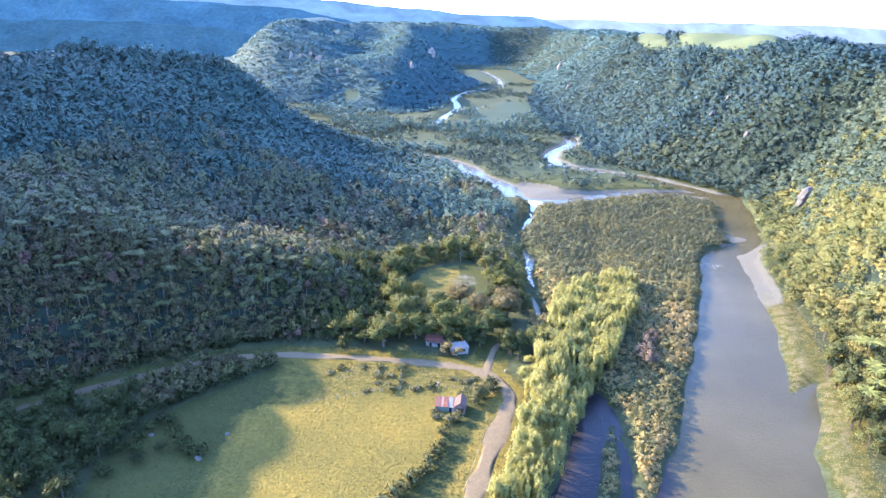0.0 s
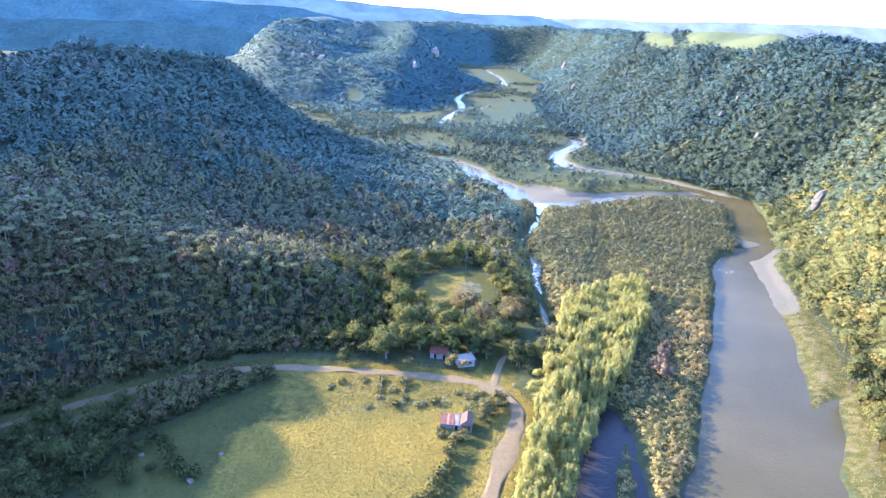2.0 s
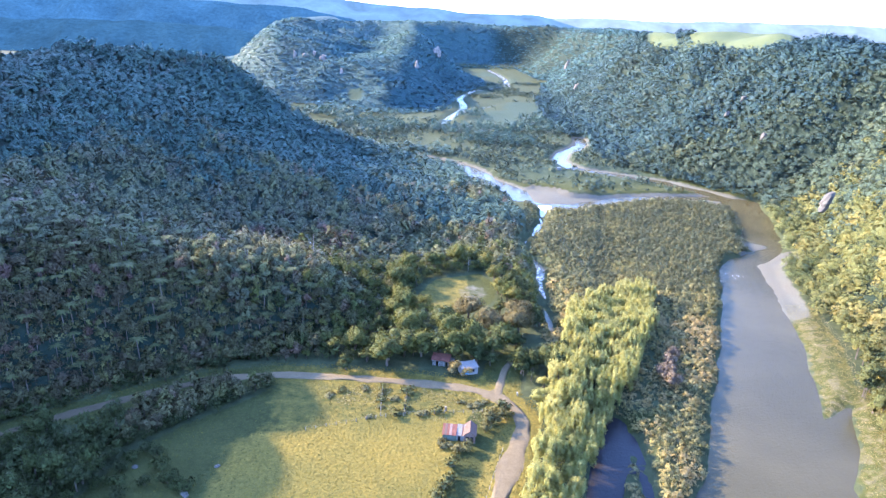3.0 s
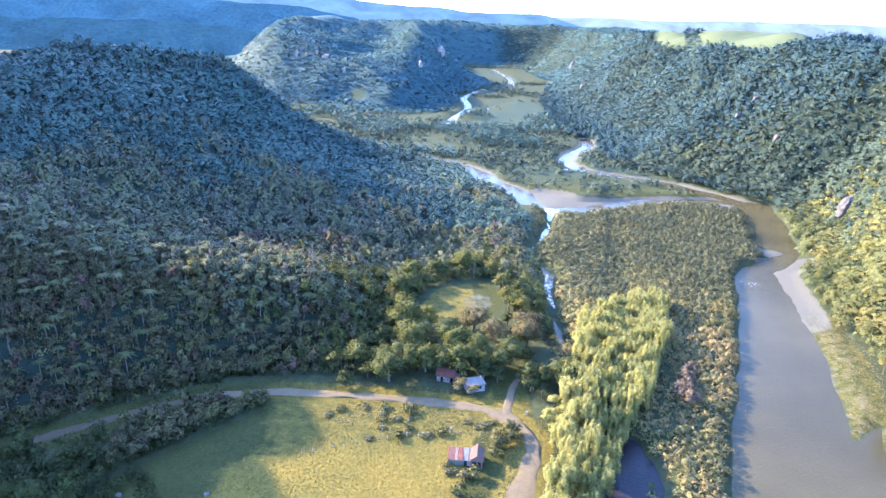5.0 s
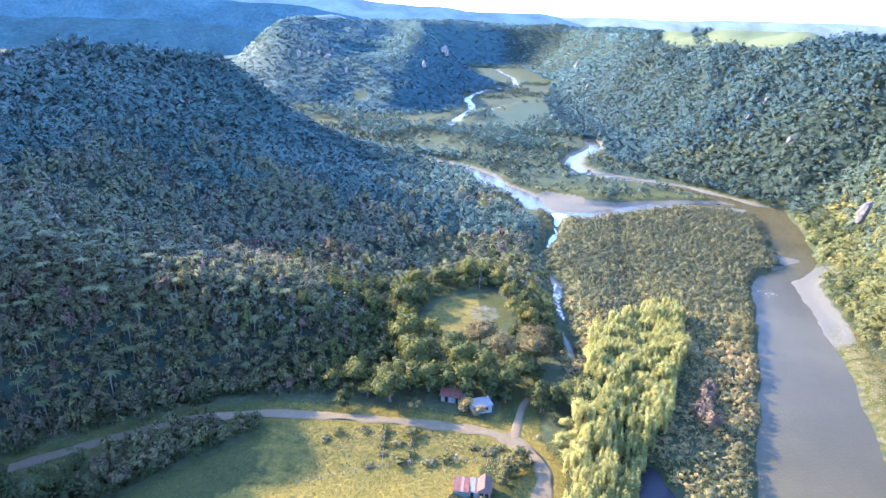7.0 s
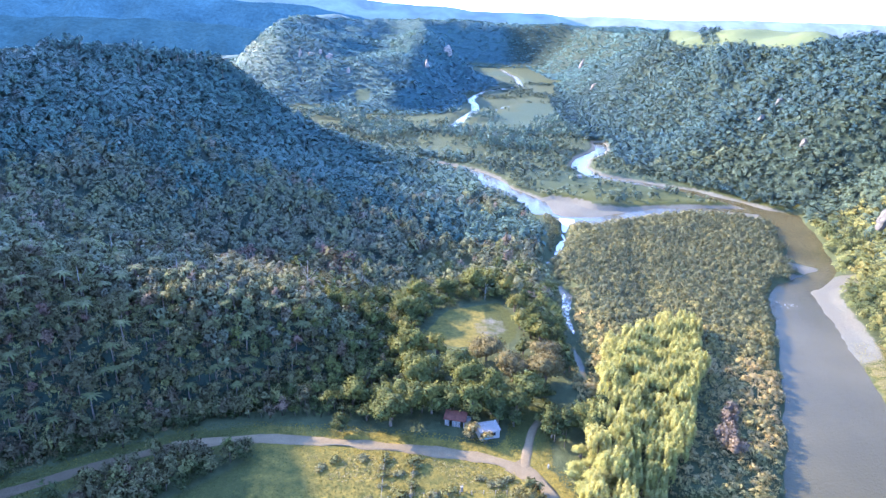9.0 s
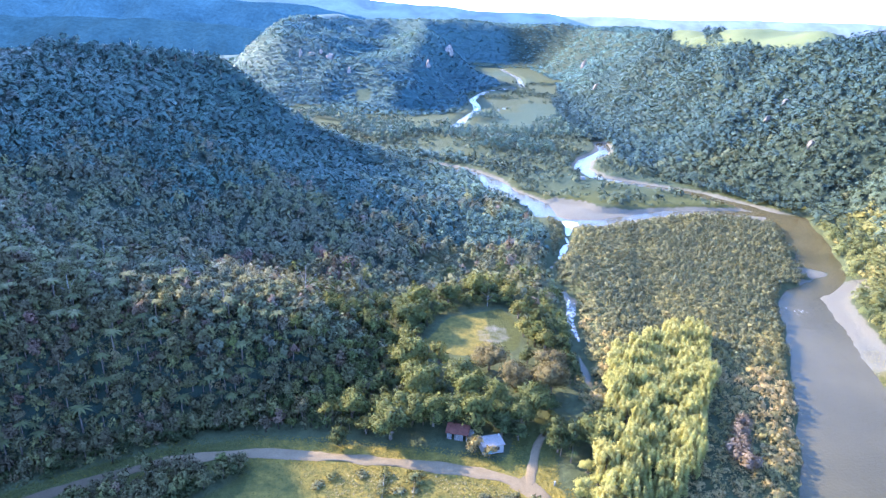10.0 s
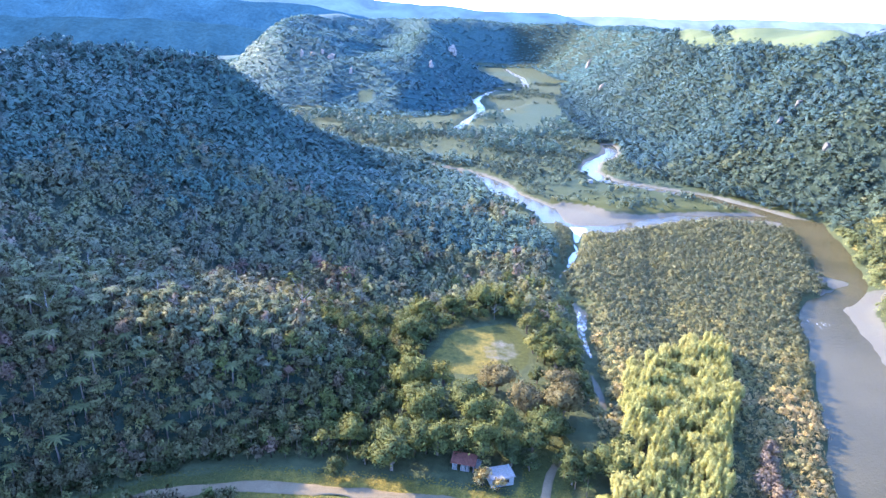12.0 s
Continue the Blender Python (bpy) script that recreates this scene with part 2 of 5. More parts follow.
BRAID_BAR = [(60, 378), (72, 372), (88, 357), (113, 375), (134, 387), (153, 391), (171, 388), (188, 376), (192, 400), (181, 410), (139, 407), (114, 398),
             (98, 397), (92, 408), (76, 418), (66, 412)]
FIELD = [(-67, 112), (-68, 128), (-64, 142), (-55, 153), (-42, 165), (-34, 174), (8, 170), (22, 166), (26, 160), (27, 152), (21, 135), (14, 115), (2, 80), (-60, 80)]
CLEARING = [(2, 233), (8, 226), (18, 226), (30, 229), (34, 244), (29, 260), (10, 252)]
ROAD = [(5, 80), (10.5, 98), (16, 115), (18.8, 122.8), (21.6, 131), (24.2, 138), (26.5, 144), (28.9, 150.6), (30.0, 155), (29.4, 160), (26.6, 165.6), (22.5, 170)]
ROAD_WEST = [(27.5, 164), (21, 171), (8, 173.6), (-10.5, 176.2), (-26, 177.6), (-38, 178.6), (-56, 174.5), (-72, 166.2), (-85.3, 157.8), (-95, 150.6), (-101, 146), (-110, 136), (-117, 118), (-124, 95)]
TRACK = [(24.6, 168), (27, 176.6), (28.8, 183), (32, 188)]


def to_line(x, y, pts, closed=False):
    """Distance from each (x, y) to a polyline."""
    p = np.array(pts, float)
    q = np.roll(p, -1, 0) if closed else p[1:]
    p = p if closed else p[:-1]
    best = np.full(np.shape(x), 1e9)
    for (ax, ay), (bx, by) in zip(p, q):
        dx, dy = bx - ax, by - ay
        s = np.clip(((x - ax) * dx + (y - ay) * dy) / (dx * dx + dy * dy + 1e-9), 0, 1)
        best = np.minimum(best, np.hypot(x - ax - s * dx, y - ay - s * dy))
    return best


def inside(x, y, pts):
    res = np.zeros(np.shape(x), bool)
    n = len(pts)
    for i in range(n):
        (ax, ay), (bx, by) = pts[i], pts[(i + 1) % n]
        if ay == by:
            continue
        res ^= ((ay > y) != (by > y)) & (x < (bx - ax) * (y - ay) / (by - ay) + ax)
    return res


def outside_of(x, y, pts):
    """Signed distance: positive outside the polygon."""
    d = to_line(x, y, pts, True)
    return np.where(inside(x, y, pts), -d, d)


def smooth(v):
    v = np.clip(v, 0, 1)
    return v * v * (3 - 2 * v)


def vnoise(x, y, seed=0):
    """Smooth value noise in -1..1."""
    xi, yi = np.floor(x).astype(np.int64), np.floor(y).astype(np.int64)
    fx, fy = smooth(x - xi), smooth(y - yi)

    def h(i, j):
        n = (i * 374761393 + j * 668265263 + seed * 974634777) & 0x7FFFFFFF
        n = ((n ^ (n >> 13)) * 1274126177) & 0x7FFFFFFF
        return ((n ^ (n >> 16)) & 0xFFFF) / 32767.5 - 1
    a, b, c, d = h(xi, yi), h(xi + 1, yi), h(xi, yi + 1), h(xi + 1, yi + 1)
    return (a * (1 - fx) + b * fx) * (1 - fy) + (c * (1 - fx) + d * fx) * fy


def fbm(x, y, size, seed=0, octaves=4):
    out, amp = 0, 1.0
    for k in range(octaves):
        out = out + amp * vnoise(x / size + 17.3 * k, y / size - 9.1 * k, seed + k)
        size, amp = size / 2, amp * 0.5
    return out


PADDOCKS = [(-122, 742, 20, 9), (-81, 606, 9, 5), (-66, 775, 9, 15), (-28, 690, 10, 7), (-36, 556, 10, 4), (-60, 661, 14, 5), (102, 715, 45, 52), (140, 805, 32, 55), (135, 1250, 30, 40), (180, 1140, 40, 40)]


def paddock_edge(x, y):
    """Below 0 inside the open grass patches of the far slope, in parts of their size."""
    best = np.full(np.shape(x), 9.0)
    for px, py, ax, ay in PADDOCKS:
        best = np.minimum(best, np.hypot((x - px) / ax, (y - py) / ay) - 1)
    return best + 0.25 * fbm(x, y, 12, 95, 2)


def on_plateau(x, y, rise):
    """1 on the open grass of the plateau."""
    return (x > 0.392 * y) & (x < 0.56 * y) & (rise > 78) & (y > 545)


def water_level(y):
    return -3.5 + 0.004 * np.maximum(0, y - 380)


def water_distance(x, y):
    """Signed distance to the nearest water's edge, positive on land."""
    wob = 1.2 * fbm(x, y, 14, 40, 2)
    d = outside_of(x, y, MAIN_RIVER)
    for line, half in ((UPPER_BRAID, 4.5), (LOWER_BRAID, 3.5), (LEFT_ARM, np.interp(y, [384, 430, 480, 505], [5, 8, 6, 3])), (FAR_RIVER, 4.0), (FAR_BRANCH, 1.2), (STREAM, np.interp(y, [212, 225, 250, 264, 290, 330], [1.1, 1.5, 2.2, 2.2, 1.6, 1.7])), (POND, 5.0), (POND_ARM, 2.0)):
        d = np.minimum(d, to_line(x, y, line) - half)
    return d + wob


def stony_mask(x, y, wd):
    """1 on gravel bars and banks."""
    bar = smooth(0.5 - outside_of(x, y, BRAID_BAR) / 6)
    right = smooth((11 - outside_of(x, y, MAIN_RIVER)) / 4) * (x > y * 0.30 + 66) * (y < 300) * (0.4 + 0.6 * smooth((y - 222) / 14))
    spit = smooth((9 - np.hypot(x - 168, y - 309)) / 5)
    rims = smooth((7 - wd) / 6) * (y > 395)
    arm = smooth((11 - to_line(x, y, LEFT_ARM)) / 5) * (y > 395) * (y < 560)
    arm = np.maximum(arm, 0.8 * smooth((10 - to_line(x, y, UPPER_BRAID)) / 4))
    yard = 0.5 * smooth((9 + 3 * fbm(x, y, 6, 44, 2) - np.hypot(x - 24, y - 241)) / 5)
    return np.clip(np.maximum.reduce([bar, right, spit, rims * 0.4, arm, yard]), 0, 1)


SPUR = [(14, 488), (-24, 482), (-48, 480), (-71, 480), (-97, 480), (-123, 478), (-176, 468), (-215, 462), (-330, 520)]
SPUR_X, SPUR_Z = [-330, -250, -215, -176, -123, -108, -97, -86, -71, -48, -24, 12], [50, 61, 71, 68, 60, 50, 41, 31, 22, 14, 7, 0]


def sunlit_dry_mask(x, y):
    """1 on the ripe yellow part of the field; its west edge follows the hill's shadow, so shaded grass is painted
    darker.
    """
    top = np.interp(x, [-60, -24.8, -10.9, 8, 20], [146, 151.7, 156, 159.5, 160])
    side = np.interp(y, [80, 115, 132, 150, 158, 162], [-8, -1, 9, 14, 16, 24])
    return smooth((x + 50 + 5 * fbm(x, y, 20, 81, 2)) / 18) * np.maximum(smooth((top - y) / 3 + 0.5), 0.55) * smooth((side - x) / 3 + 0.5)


def verge_sunlit_dry(x, y):
    """Dry grass of the field and of the sunny road verges, yellowed as sunlight shows it."""
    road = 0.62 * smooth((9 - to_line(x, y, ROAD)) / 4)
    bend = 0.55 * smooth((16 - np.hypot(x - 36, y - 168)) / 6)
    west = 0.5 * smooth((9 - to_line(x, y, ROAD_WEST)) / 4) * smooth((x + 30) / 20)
    return np.maximum.reduce([sunlit_dry_mask(x, y), road, bend, west])


LEFT_FOOT = [(-160, -200), (-140, 60), (-118, 132), (-104, 152), (-75, 173), (-45, 188), (-16, 205), (-6, 235), (0, 262), (16, 290), (32, 325), (30, 380)]


def left_slope(x, y, d, across):
    """The wooded hill west of the river: an even slope from its foot to the ridge, and a bank beside the road."""
    foot = to_line(x, y, LEFT_FOOT)
    f = foot / (foot + np.maximum(across, 0) + 1)
    slope = (np.interp(x, SPUR_X, SPUR_Z) * f ** 1.15 + 0.14 * foot * (1 - f)) * smooth(d / 22)
    bank = 19 * (1 - np.exp(-d / 16)) * smooth((275 - y) / 95)
    # rise and knolls added out of view, shaped to cast the field's shadow edge
    west = 76 * smooth((-x - 0.62 * y - 4) / 62) * smooth((y - 160) / 150) * smooth((600 - y) / 100) * (0.9 + 0.3 * smooth((y - 268) / 50))
    shade_knolls = 24 * np.exp(-np.hypot(x + 186, y - 206) ** 2 / 500) + 21 * np.exp(-np.hypot(x + 196, y - 250) ** 2 / 800)
    h = slope + bank + west + shade_knolls + fbm(x, y, 70, 5, 4) * 3 * smooth(d / 60)
    return np.minimum(h, 122) * (1 - smooth((y - 480) / 60))


def west_shade_range(x, y):
    """An unseen range added west of the view, to keep the low sun off the left hill."""
    crest_x, crest_z = -605 - 0.5 * (y - 600), 330 + 0.25 * (y - 600)
    crest_z = crest_z + 24 * smooth((y - 630) / 90)
    side = np.where(x > crest_x, 2.1, 0.5) * np.abs(x - crest_x)
    return np.maximum(0, crest_z - side + 8 * fbm(x, y, 120, 71, 3)) * smooth((y - 480) / 60) * smooth((1020 - y) / 90)


def hill_rise(x, y):
    """Height of the hills over the valley floor."""
    d = np.maximum(0, outside_of(x, y, VALLEY) + 5 * fbm(x, y, 60, 3, 3))
    left = smooth((-x + 70) / 30) * smooth((680 - y) / 80)
    far = smooth((y - 640) / 90) * smooth((110 - x) / 60)
    width = 100 + 45 * smooth((y - 420) / 90)
    width = width * (1 - far) + far * (130 + 190 * smooth((10 - x) / 110))
    width = width * (1 + 0.2 * fbm(x, y, 150, 11, 3))
    top = 84 - 6 * smooth((y - 800) / 300)
    s = smooth(d / width)
    h = top * s + fbm(x, y, 90, 5, 4) * 8 * s * (1 - 0.5 * smooth((d - width) / 60))
    h = h * (1 - 0.65 * smooth((d - 300) / 260) * smooth((y - 650) / 150)) * (1 - 0.8 * smooth((-x - 0.19 * y) / 90) * smooth((y - 600) / 100))
    across = to_line(x, y, SPUR) + 6 * fbm(x, y, 50, 31, 3)
    h = h * (1 - left) + left * left_slope(x, y, d, across)
    spur = np.interp(x, SPUR_X, SPUR_Z) * (1 - smooth(np.maximum(0, across) / 60))
    knoll = 9 * smooth((y - 525) / 80) * smooth((x - 0.385 * y) / 14) * smooth((0.58 * y - x) / 30) * smooth((760 - y) / 90)
    rise = np.maximum(np.maximum(h, spur) + knoll, west_shade_range(x, y))
    return rise + 1.8 * smooth((rise - 3) / 12)


def height(x, y):
    x, y = np.asarray(x, float), np.asarray(y, float)
    wd = water_distance(x, y)
    wl = water_level(y)
    flat = 0.0 + fbm(x, y, 40, 7, 3) * 0.25
    scrub = smooth((x - 34 - (y - 115) * 0.27) / 8)
    flat = flat - 1.6 * scrub * (y < 420)
    flat = np.where(y > 420, np.maximum(wl + 1.7, -2.4) + fbm(x, y, 30, 9, 3) * 0.4, flat) + 0
    stony = stony_mask(x, y, wd)
    bank = wl + np.where(wd > 0, wd * (0.55 - 0.49 * stony), wd * 0.35)
    z = np.minimum(flat, bank)
    z = np.maximum(z, wl - 2.2)
    return z + hill_rise(x, y)


# ---------- mesh helpers ----------
def mesh_from(name, verts, tris, mats, tint=None, mat_index=None, smooth_shade=False, masks=None, normals=None):
    verts, tris = np.asarray(verts, np.float32), np.asarray(tris, np.int32)
    me = bpy.data.meshes.new(name)
    me.vertices.add(len(verts))
    me.vertices.foreach_set("co", verts.ravel())
    k = tris.shape[1]
    me.loops.add(tris.size)
    me.loops.foreach_set("vertex_index", tris.ravel())
    me.polygons.add(len(tris))
    me.polygons.foreach_set("loop_start", np.arange(0, tris.size, k, dtype=np.int32))
    for m in mats:
        me.materials.append(m)
    if mat_index is not None:
        me.polygons.foreach_set("material_index", np.asarray(mat_index, np.int32))
    me.polygons.foreach_set("use_smooth", np.full(len(tris), smooth_shade))
    for key, values in dict(masks or {}, **({"tint": tint} if tint is not None else {})).items():
        a = me.attributes.new(key, "FLOAT", "POINT")
        a.data.foreach_set("value", np.asarray(values, np.float32).ravel())
    me.update(calc_edges=True)
    me.validate()
    if normals is not None:
        me.normals_split_custom_set_from_vertices(np.asarray(normals, np.float32))
    return me


def grid_tris(nx, ny):
    i = np.arange(nx * ny).reshape(ny, nx)
    return np.stack([i[:-1, :-1], i[:-1, 1:], i[1:, 1:], i[1:, :-1]], -1).reshape(-1, 4)


def spaced(lo, hi, step, low_end, high_end, growth=1.07):
    mid = list(np.arange(lo, hi, step))
    s, up = step, []
    v = mid[-1]
    while v < high_end:
        s *= growth
        v += s
        up.append(v)
    s, v, down = step, lo, []
    while v > low_end:
        s *= growth
        v -= s
        down.append(v)
    return np.array(down[::-1] + mid + up)


# ---------- ground and water ----------
gx, gy = spaced(-115, 215, 2.8, -4500, 4500), spaced(90, 420, 2.8, -400, 4800, 1.03)
X, Y = np.meshgrid(gx, gy)
fx_, fy_ = X.ravel(), Y.ravel()
Z = height(fx_, fy_)
wd_ = water_distance(fx_, fy_)
rise_ = hill_rise(fx_, fy_)
stony_ = stony_mask(fx_, fy_, wd_)
grassy_ = np.maximum.reduce([smooth(0.5 - outside_of(fx_, fy_, FIELD) / 5), smooth(0.5 - outside_of(fx_, fy_, CLEARING) / 4),
                             smooth((13 - outside_of(fx_, fy_, MAIN_RIVER)) / 4) * (fx_ > fy_ * 0.30 + 66) * smooth((245 - fy_) / 14) * (wd_ > 0.5),
                             0.8 * smooth((5 - np.abs(fy_ - 159.5 - (fx_ - 55) * 0.05)) / 3) * (fx_ > 47) * (fx_ < 70),
                             smooth((fy_ - 395) / 20) * (rise_ < 3) * 0.42, smooth((7 - to_line(fx_, fy_, ROAD_WEST)) / 4),
                             smooth((6 - to_line(fx_, fy_, ROAD)) / 3), smooth((7 - to_line(fx_, fy_, TRACK)) / 3),
                             0.9 * smooth(0.5 - paddock_edge(fx_, fy_)), 0.75 * smooth((fx_ - 66) / 8) * smooth((fy_ - 398) / 8) * smooth((500 - fy_) / 20) * (rise_ < 3),
                             smooth((fx_ - 0.33 * fy_) / 12) * smooth((0.56 * fy_ - fx_) / 15) * smooth((rise_ - 74) / 5) * smooth((fy_ - 535) / 20) * smooth((1000 - fy_) / 60)])
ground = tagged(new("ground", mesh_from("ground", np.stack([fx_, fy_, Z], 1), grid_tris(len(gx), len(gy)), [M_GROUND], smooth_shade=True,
                                        masks={"stony": stony_, "grassy": grassy_, "haze_tone": smooth((fy_ - 400) / 90) * smooth((200 - fx_) / 50) * smooth((fx_ + 0.4 * fy_) / 40), "pasture": 1.0 * (on_plateau(fx_, fy_, rise_) | ((rise_ > 70) & (fy_ > 535) & (fx_ > 0.32 * fy_) & (fx_ < 0.57 * fy_))), "wooded": smooth((rise_ - 1) / 4), "sunlit_dry": np.maximum(np.maximum(verge_sunlit_dry(fx_, fy_), 0.45 * (fx_ > fy_ * 0.30 + 66) * (rise_ < 4) * (fy_ < 260)), (fy_ > 600) * 0.2 + 0.1 * on_plateau(fx_, fy_, rise_))})), "valley floor and hills of grass, leaf litter and gravel", "ground", kind="structure")
wx, wy = np.arange(-60, 236, 4.0), np.concatenate([np.arange(20, 480, 4.0), np.arange(480, 1420, 9.0)])
WX, WY = np.meshgrid(wx, wy)
foam_ = np.clip(0.32 * smooth((14 - np.hypot((WX - 138) / 1.4, WY - 271)) / 11) + smooth((30 - to_line(WX, WY, FAR_RIVER)) / 20) * (WY > 690) * 0.4
                + 0.75 * smooth((8 - to_line(WX, WY, [(76, 374), (69, 342), (61, 321)])) / 5) + 0.4 * smooth((8 - to_line(WX, WY, [(54, 275), (52, 240)])) / 5), 0, 1).ravel()
# 1 on the pond, where that painted shade lies
pond_shade_ = smooth((14 - np.minimum(to_line(WX, WY, POND), to_line(WX, WY, POND_ARM))) / 6).ravel()
river = tagged(new("water", mesh_from("water", np.stack([WX.ravel(), WY.ravel(), water_level(WY.ravel())], 1), grid_tris(len(wx), len(wy)), [M_WATER], smooth_shade=True, masks={"foam": foam_, "pond_shade": pond_shade_})),
               "calm brown-grey river water reflecting the sky", "water", kind="structure")


def resample(pts, step):
    p = np.array(pts, float)
    # rounded through the corners
    for _ in range(2):
        a, b = p[:-1] * 0.75 + p[1:] * 0.25, p[:-1] * 0.25 + p[1:] * 0.75
        p = np.vstack([p[:1], np.stack([a, b], 1).reshape(-1, 2), p[-1:]])
    s = np.concatenate([[0], np.cumsum(np.hypot(*np.diff(p, axis=0).T))])
    t = np.linspace(0, s[-1], max(2, int(s[-1] / step)))
    return np.stack([np.interp(t, s, p[:, 0]), np.interp(t, s, p[:, 1])], 1)


def ribbon(name, pts, half, lift, label, mat):
    c = resample(pts, 1.2)
    d = np.gradient(c, axis=0)
    d /= np.hypot(*d.T)[:, None]
    nrm = np.stack([-d[:, 1], d[:, 0]], 1)
    rows = []
    wob = fbm(c[:, 0], c[:, 1], 6, 60, 3)
    for f, up in ((-1.0, -0.12), (-0.8, 0.0), (-0.45, 0.03), (0, 0.06), (0.45, 0.03), (0.8, 0.0), (1.0, -0.12)):
        w = half * (f + (0.4 * wob * np.sign(f) if abs(f) == 1 else 0))
        q = c + nrm * np.broadcast_to(w, len(c))[:, None]
        rows.append(np.column_stack([q, np.maximum(height(q[:, 0], q[:, 1]), height(c[:, 0], c[:, 1]) - 0.15) + lift + up]))
    v = np.stack(rows, 1).reshape(-1, 3)
    return tagged(new(name, mesh_from(name, v, grid_tris(7, len(c)), [mat], smooth_shade=True)), label, "road", kind="structure")


ribbon("road", ROAD, 2.25, 0.14, "pale gravel country road with worn edges beside the field", M_ROAD)
ribbon("road", ROAD_WEST[:7], 1.55, 0.18, "pale gravel side road past the houses", M_ROAD)
ribbon("road", ROAD_WEST[6:], 1.35, 0.17, "gravel road darkened for the shade along the foot of the hill", M_ROAD_SHADE)
ribbon("track", TRACK, 1.1, 0.16, "narrow gravel track through the trees", M_ROAD)


# ---------- plants ----------
def ico(sub):
    bm = bmesh.new()
    bmesh.ops.create_icosphere(bm, subdivisions=sub, radius=1)
    v = np.array([q.co for q in bm.verts])
    f = np.array([[q.index for q in p.verts] for p in bm.faces])
    bm.free()
    return v, f


ICO = {k: ico(k) for k in (1, 2)}


def stack(pieces):
    """Join (verts, tris, material) pieces."""
    vs, fs, ms, n = [], [], [], 0
    for v, f, m in pieces:
        vs.append(v), fs.append(f + n), ms.append(np.full(len(f), m))
        n += len(v)
    return np.vstack(vs), np.vstack(fs), np.concatenate(ms)


def leaf_clumps(rng, centres, outward, size, ratio=0.7, loose=0.65):
    """Folded four-cornered leaf sprays at the centres, leaning outward."""
    n = len(centres)
    nrm = outward + rng.normal(0, loose, (n, 3))
    nrm /= np.linalg.norm(nrm, axis=1)[:, None]
    ref = rng.normal(0, 1, (n, 3))
    u = np.cross(nrm, ref)
    u /= np.linalg.norm(u, axis=1)[:, None]
    w = np.cross(nrm, u)
    s = size * rng.uniform(0.6, 1.35, (n, 1))
    v = np.stack([centres - u * s, centres - w * s * ratio + nrm * s * 0.25, centres + u * s, centres + w * s * ratio - nrm * s * 0.15], 1).reshape(-1, 3)
    b = np.arange(n)[:, None] * 4
    return v, np.concatenate([b + [[0, 1, 2]], b + [[0, 2, 3]]])


def trunk_piece(rng, h, r, lean=0.05, sides=5):
    a = np.arange(sides) / sides * 2 * np.pi
    top = np.array([rng.normal(0, lean) * h, rng.normal(0, lean) * h, h])
    lo = np.stack([np.cos(a) * r, np.sin(a) * r, np.full(sides, -0.8)], 1)
    hi = np.stack([np.cos(a) * r * 0.45, np.sin(a) * r * 0.45, np.zeros(sides)], 1) + top
    k = np.arange(sides)
    n = (k + 1) % sides
    return np.vstack([lo, hi]), np.concatenate([np.stack([k, n, n + sides], 1), np.stack([k, n + sides, k + sides], 1)])


def crown_pieces(rng, r, z0, z1, lobes, leaves, leaf, core=1, spread=0.6, flat=0.62):
    """A crown between heights z0 and z1: lumpy lobes under leaf sprays; gives the pieces and the lobes' centres."""
    out, centres = [], []
    per = max(1, leaves // lobes)
    for k in range(lobes):
        ang = 2 * np.pi * (k + rng.uniform(0, 0.8)) / lobes
        rad = r * spread * rng.uniform(0.55, 1.1) if lobes > 1 else 0
        rr = r * (rng.uniform(0.5, 0.68) if lobes > 1 else 1.0)
        zc = z0 + (z1 - z0) * rng.uniform(0.28, 0.72)
        if k == 0 and lobes > 2:
            rad, zc, rr = rad * 0.3, z0 + (z1 - z0) * 0.68, r * 0.62
        rz = min(max(rr * flat, 0.2) * rng.uniform(0.9, 1.3), max(0.3, (z1 - z0) * 0.5))
        c = np.array([math.cos(ang) * rad, math.sin(ang) * rad, zc])
        centres.append(c)
        v, f = ICO[core]
        q = v * (1 + 0.28 * np.sin(v[:, :1] * 5 + rng.uniform(0, 6)) * np.sin(v[:, 1:2] * 5 + rng.uniform(0, 6)) + rng.normal(0, 0.07, (len(v), 1)))
        out.append((q * [rr * 0.7, rr * 0.7, rz * 0.72] + c, f, 0))
        d = rng.normal(0, 1, (per, 3))
        d[:, 2] = np.abs(d[:, 2]) * 1.1 - 0.25
        d /= np.linalg.norm(d, axis=1)[:, None]
        p = d * [rr, rr, rz] * rng.uniform(0.68, 1.25, (per, 1)) + c
        out.append((*leaf_clumps(rng, p, d, leaf), 0))
    return out, centres


def soft_normals(v, centres, lift=0.35):
    """Normals that round each lobe of a crown softly, leaning to the sky."""
    d = v[:, None] - np.array(centres)[None]
    n = d[np.arange(len(v)), np.linalg.norm(d, axis=2).argmin(1)]
    n = n / np.maximum(1e-6, np.linalg.norm(n, axis=1))[:, None] + [0, 0, lift]
    return n / np.maximum(1e-6, np.linalg.norm(n, axis=1))[:, None]


def broadleaf(seed, r, h, lobes, leaves, leaf, core=1, trunk=True, flat=0.8):
    rng = np.random.default_rng(seed)
    base = h * rng.uniform(0.02, 0.14)
    out, _ = crown_pieces(rng, r, base, h, lobes, leaves, leaf, core, flat=flat)
    if trunk:
        out.append((*trunk_piece(rng, base + (h - base) * 0.5, 0.035 * h), 1))
    return stack(out)


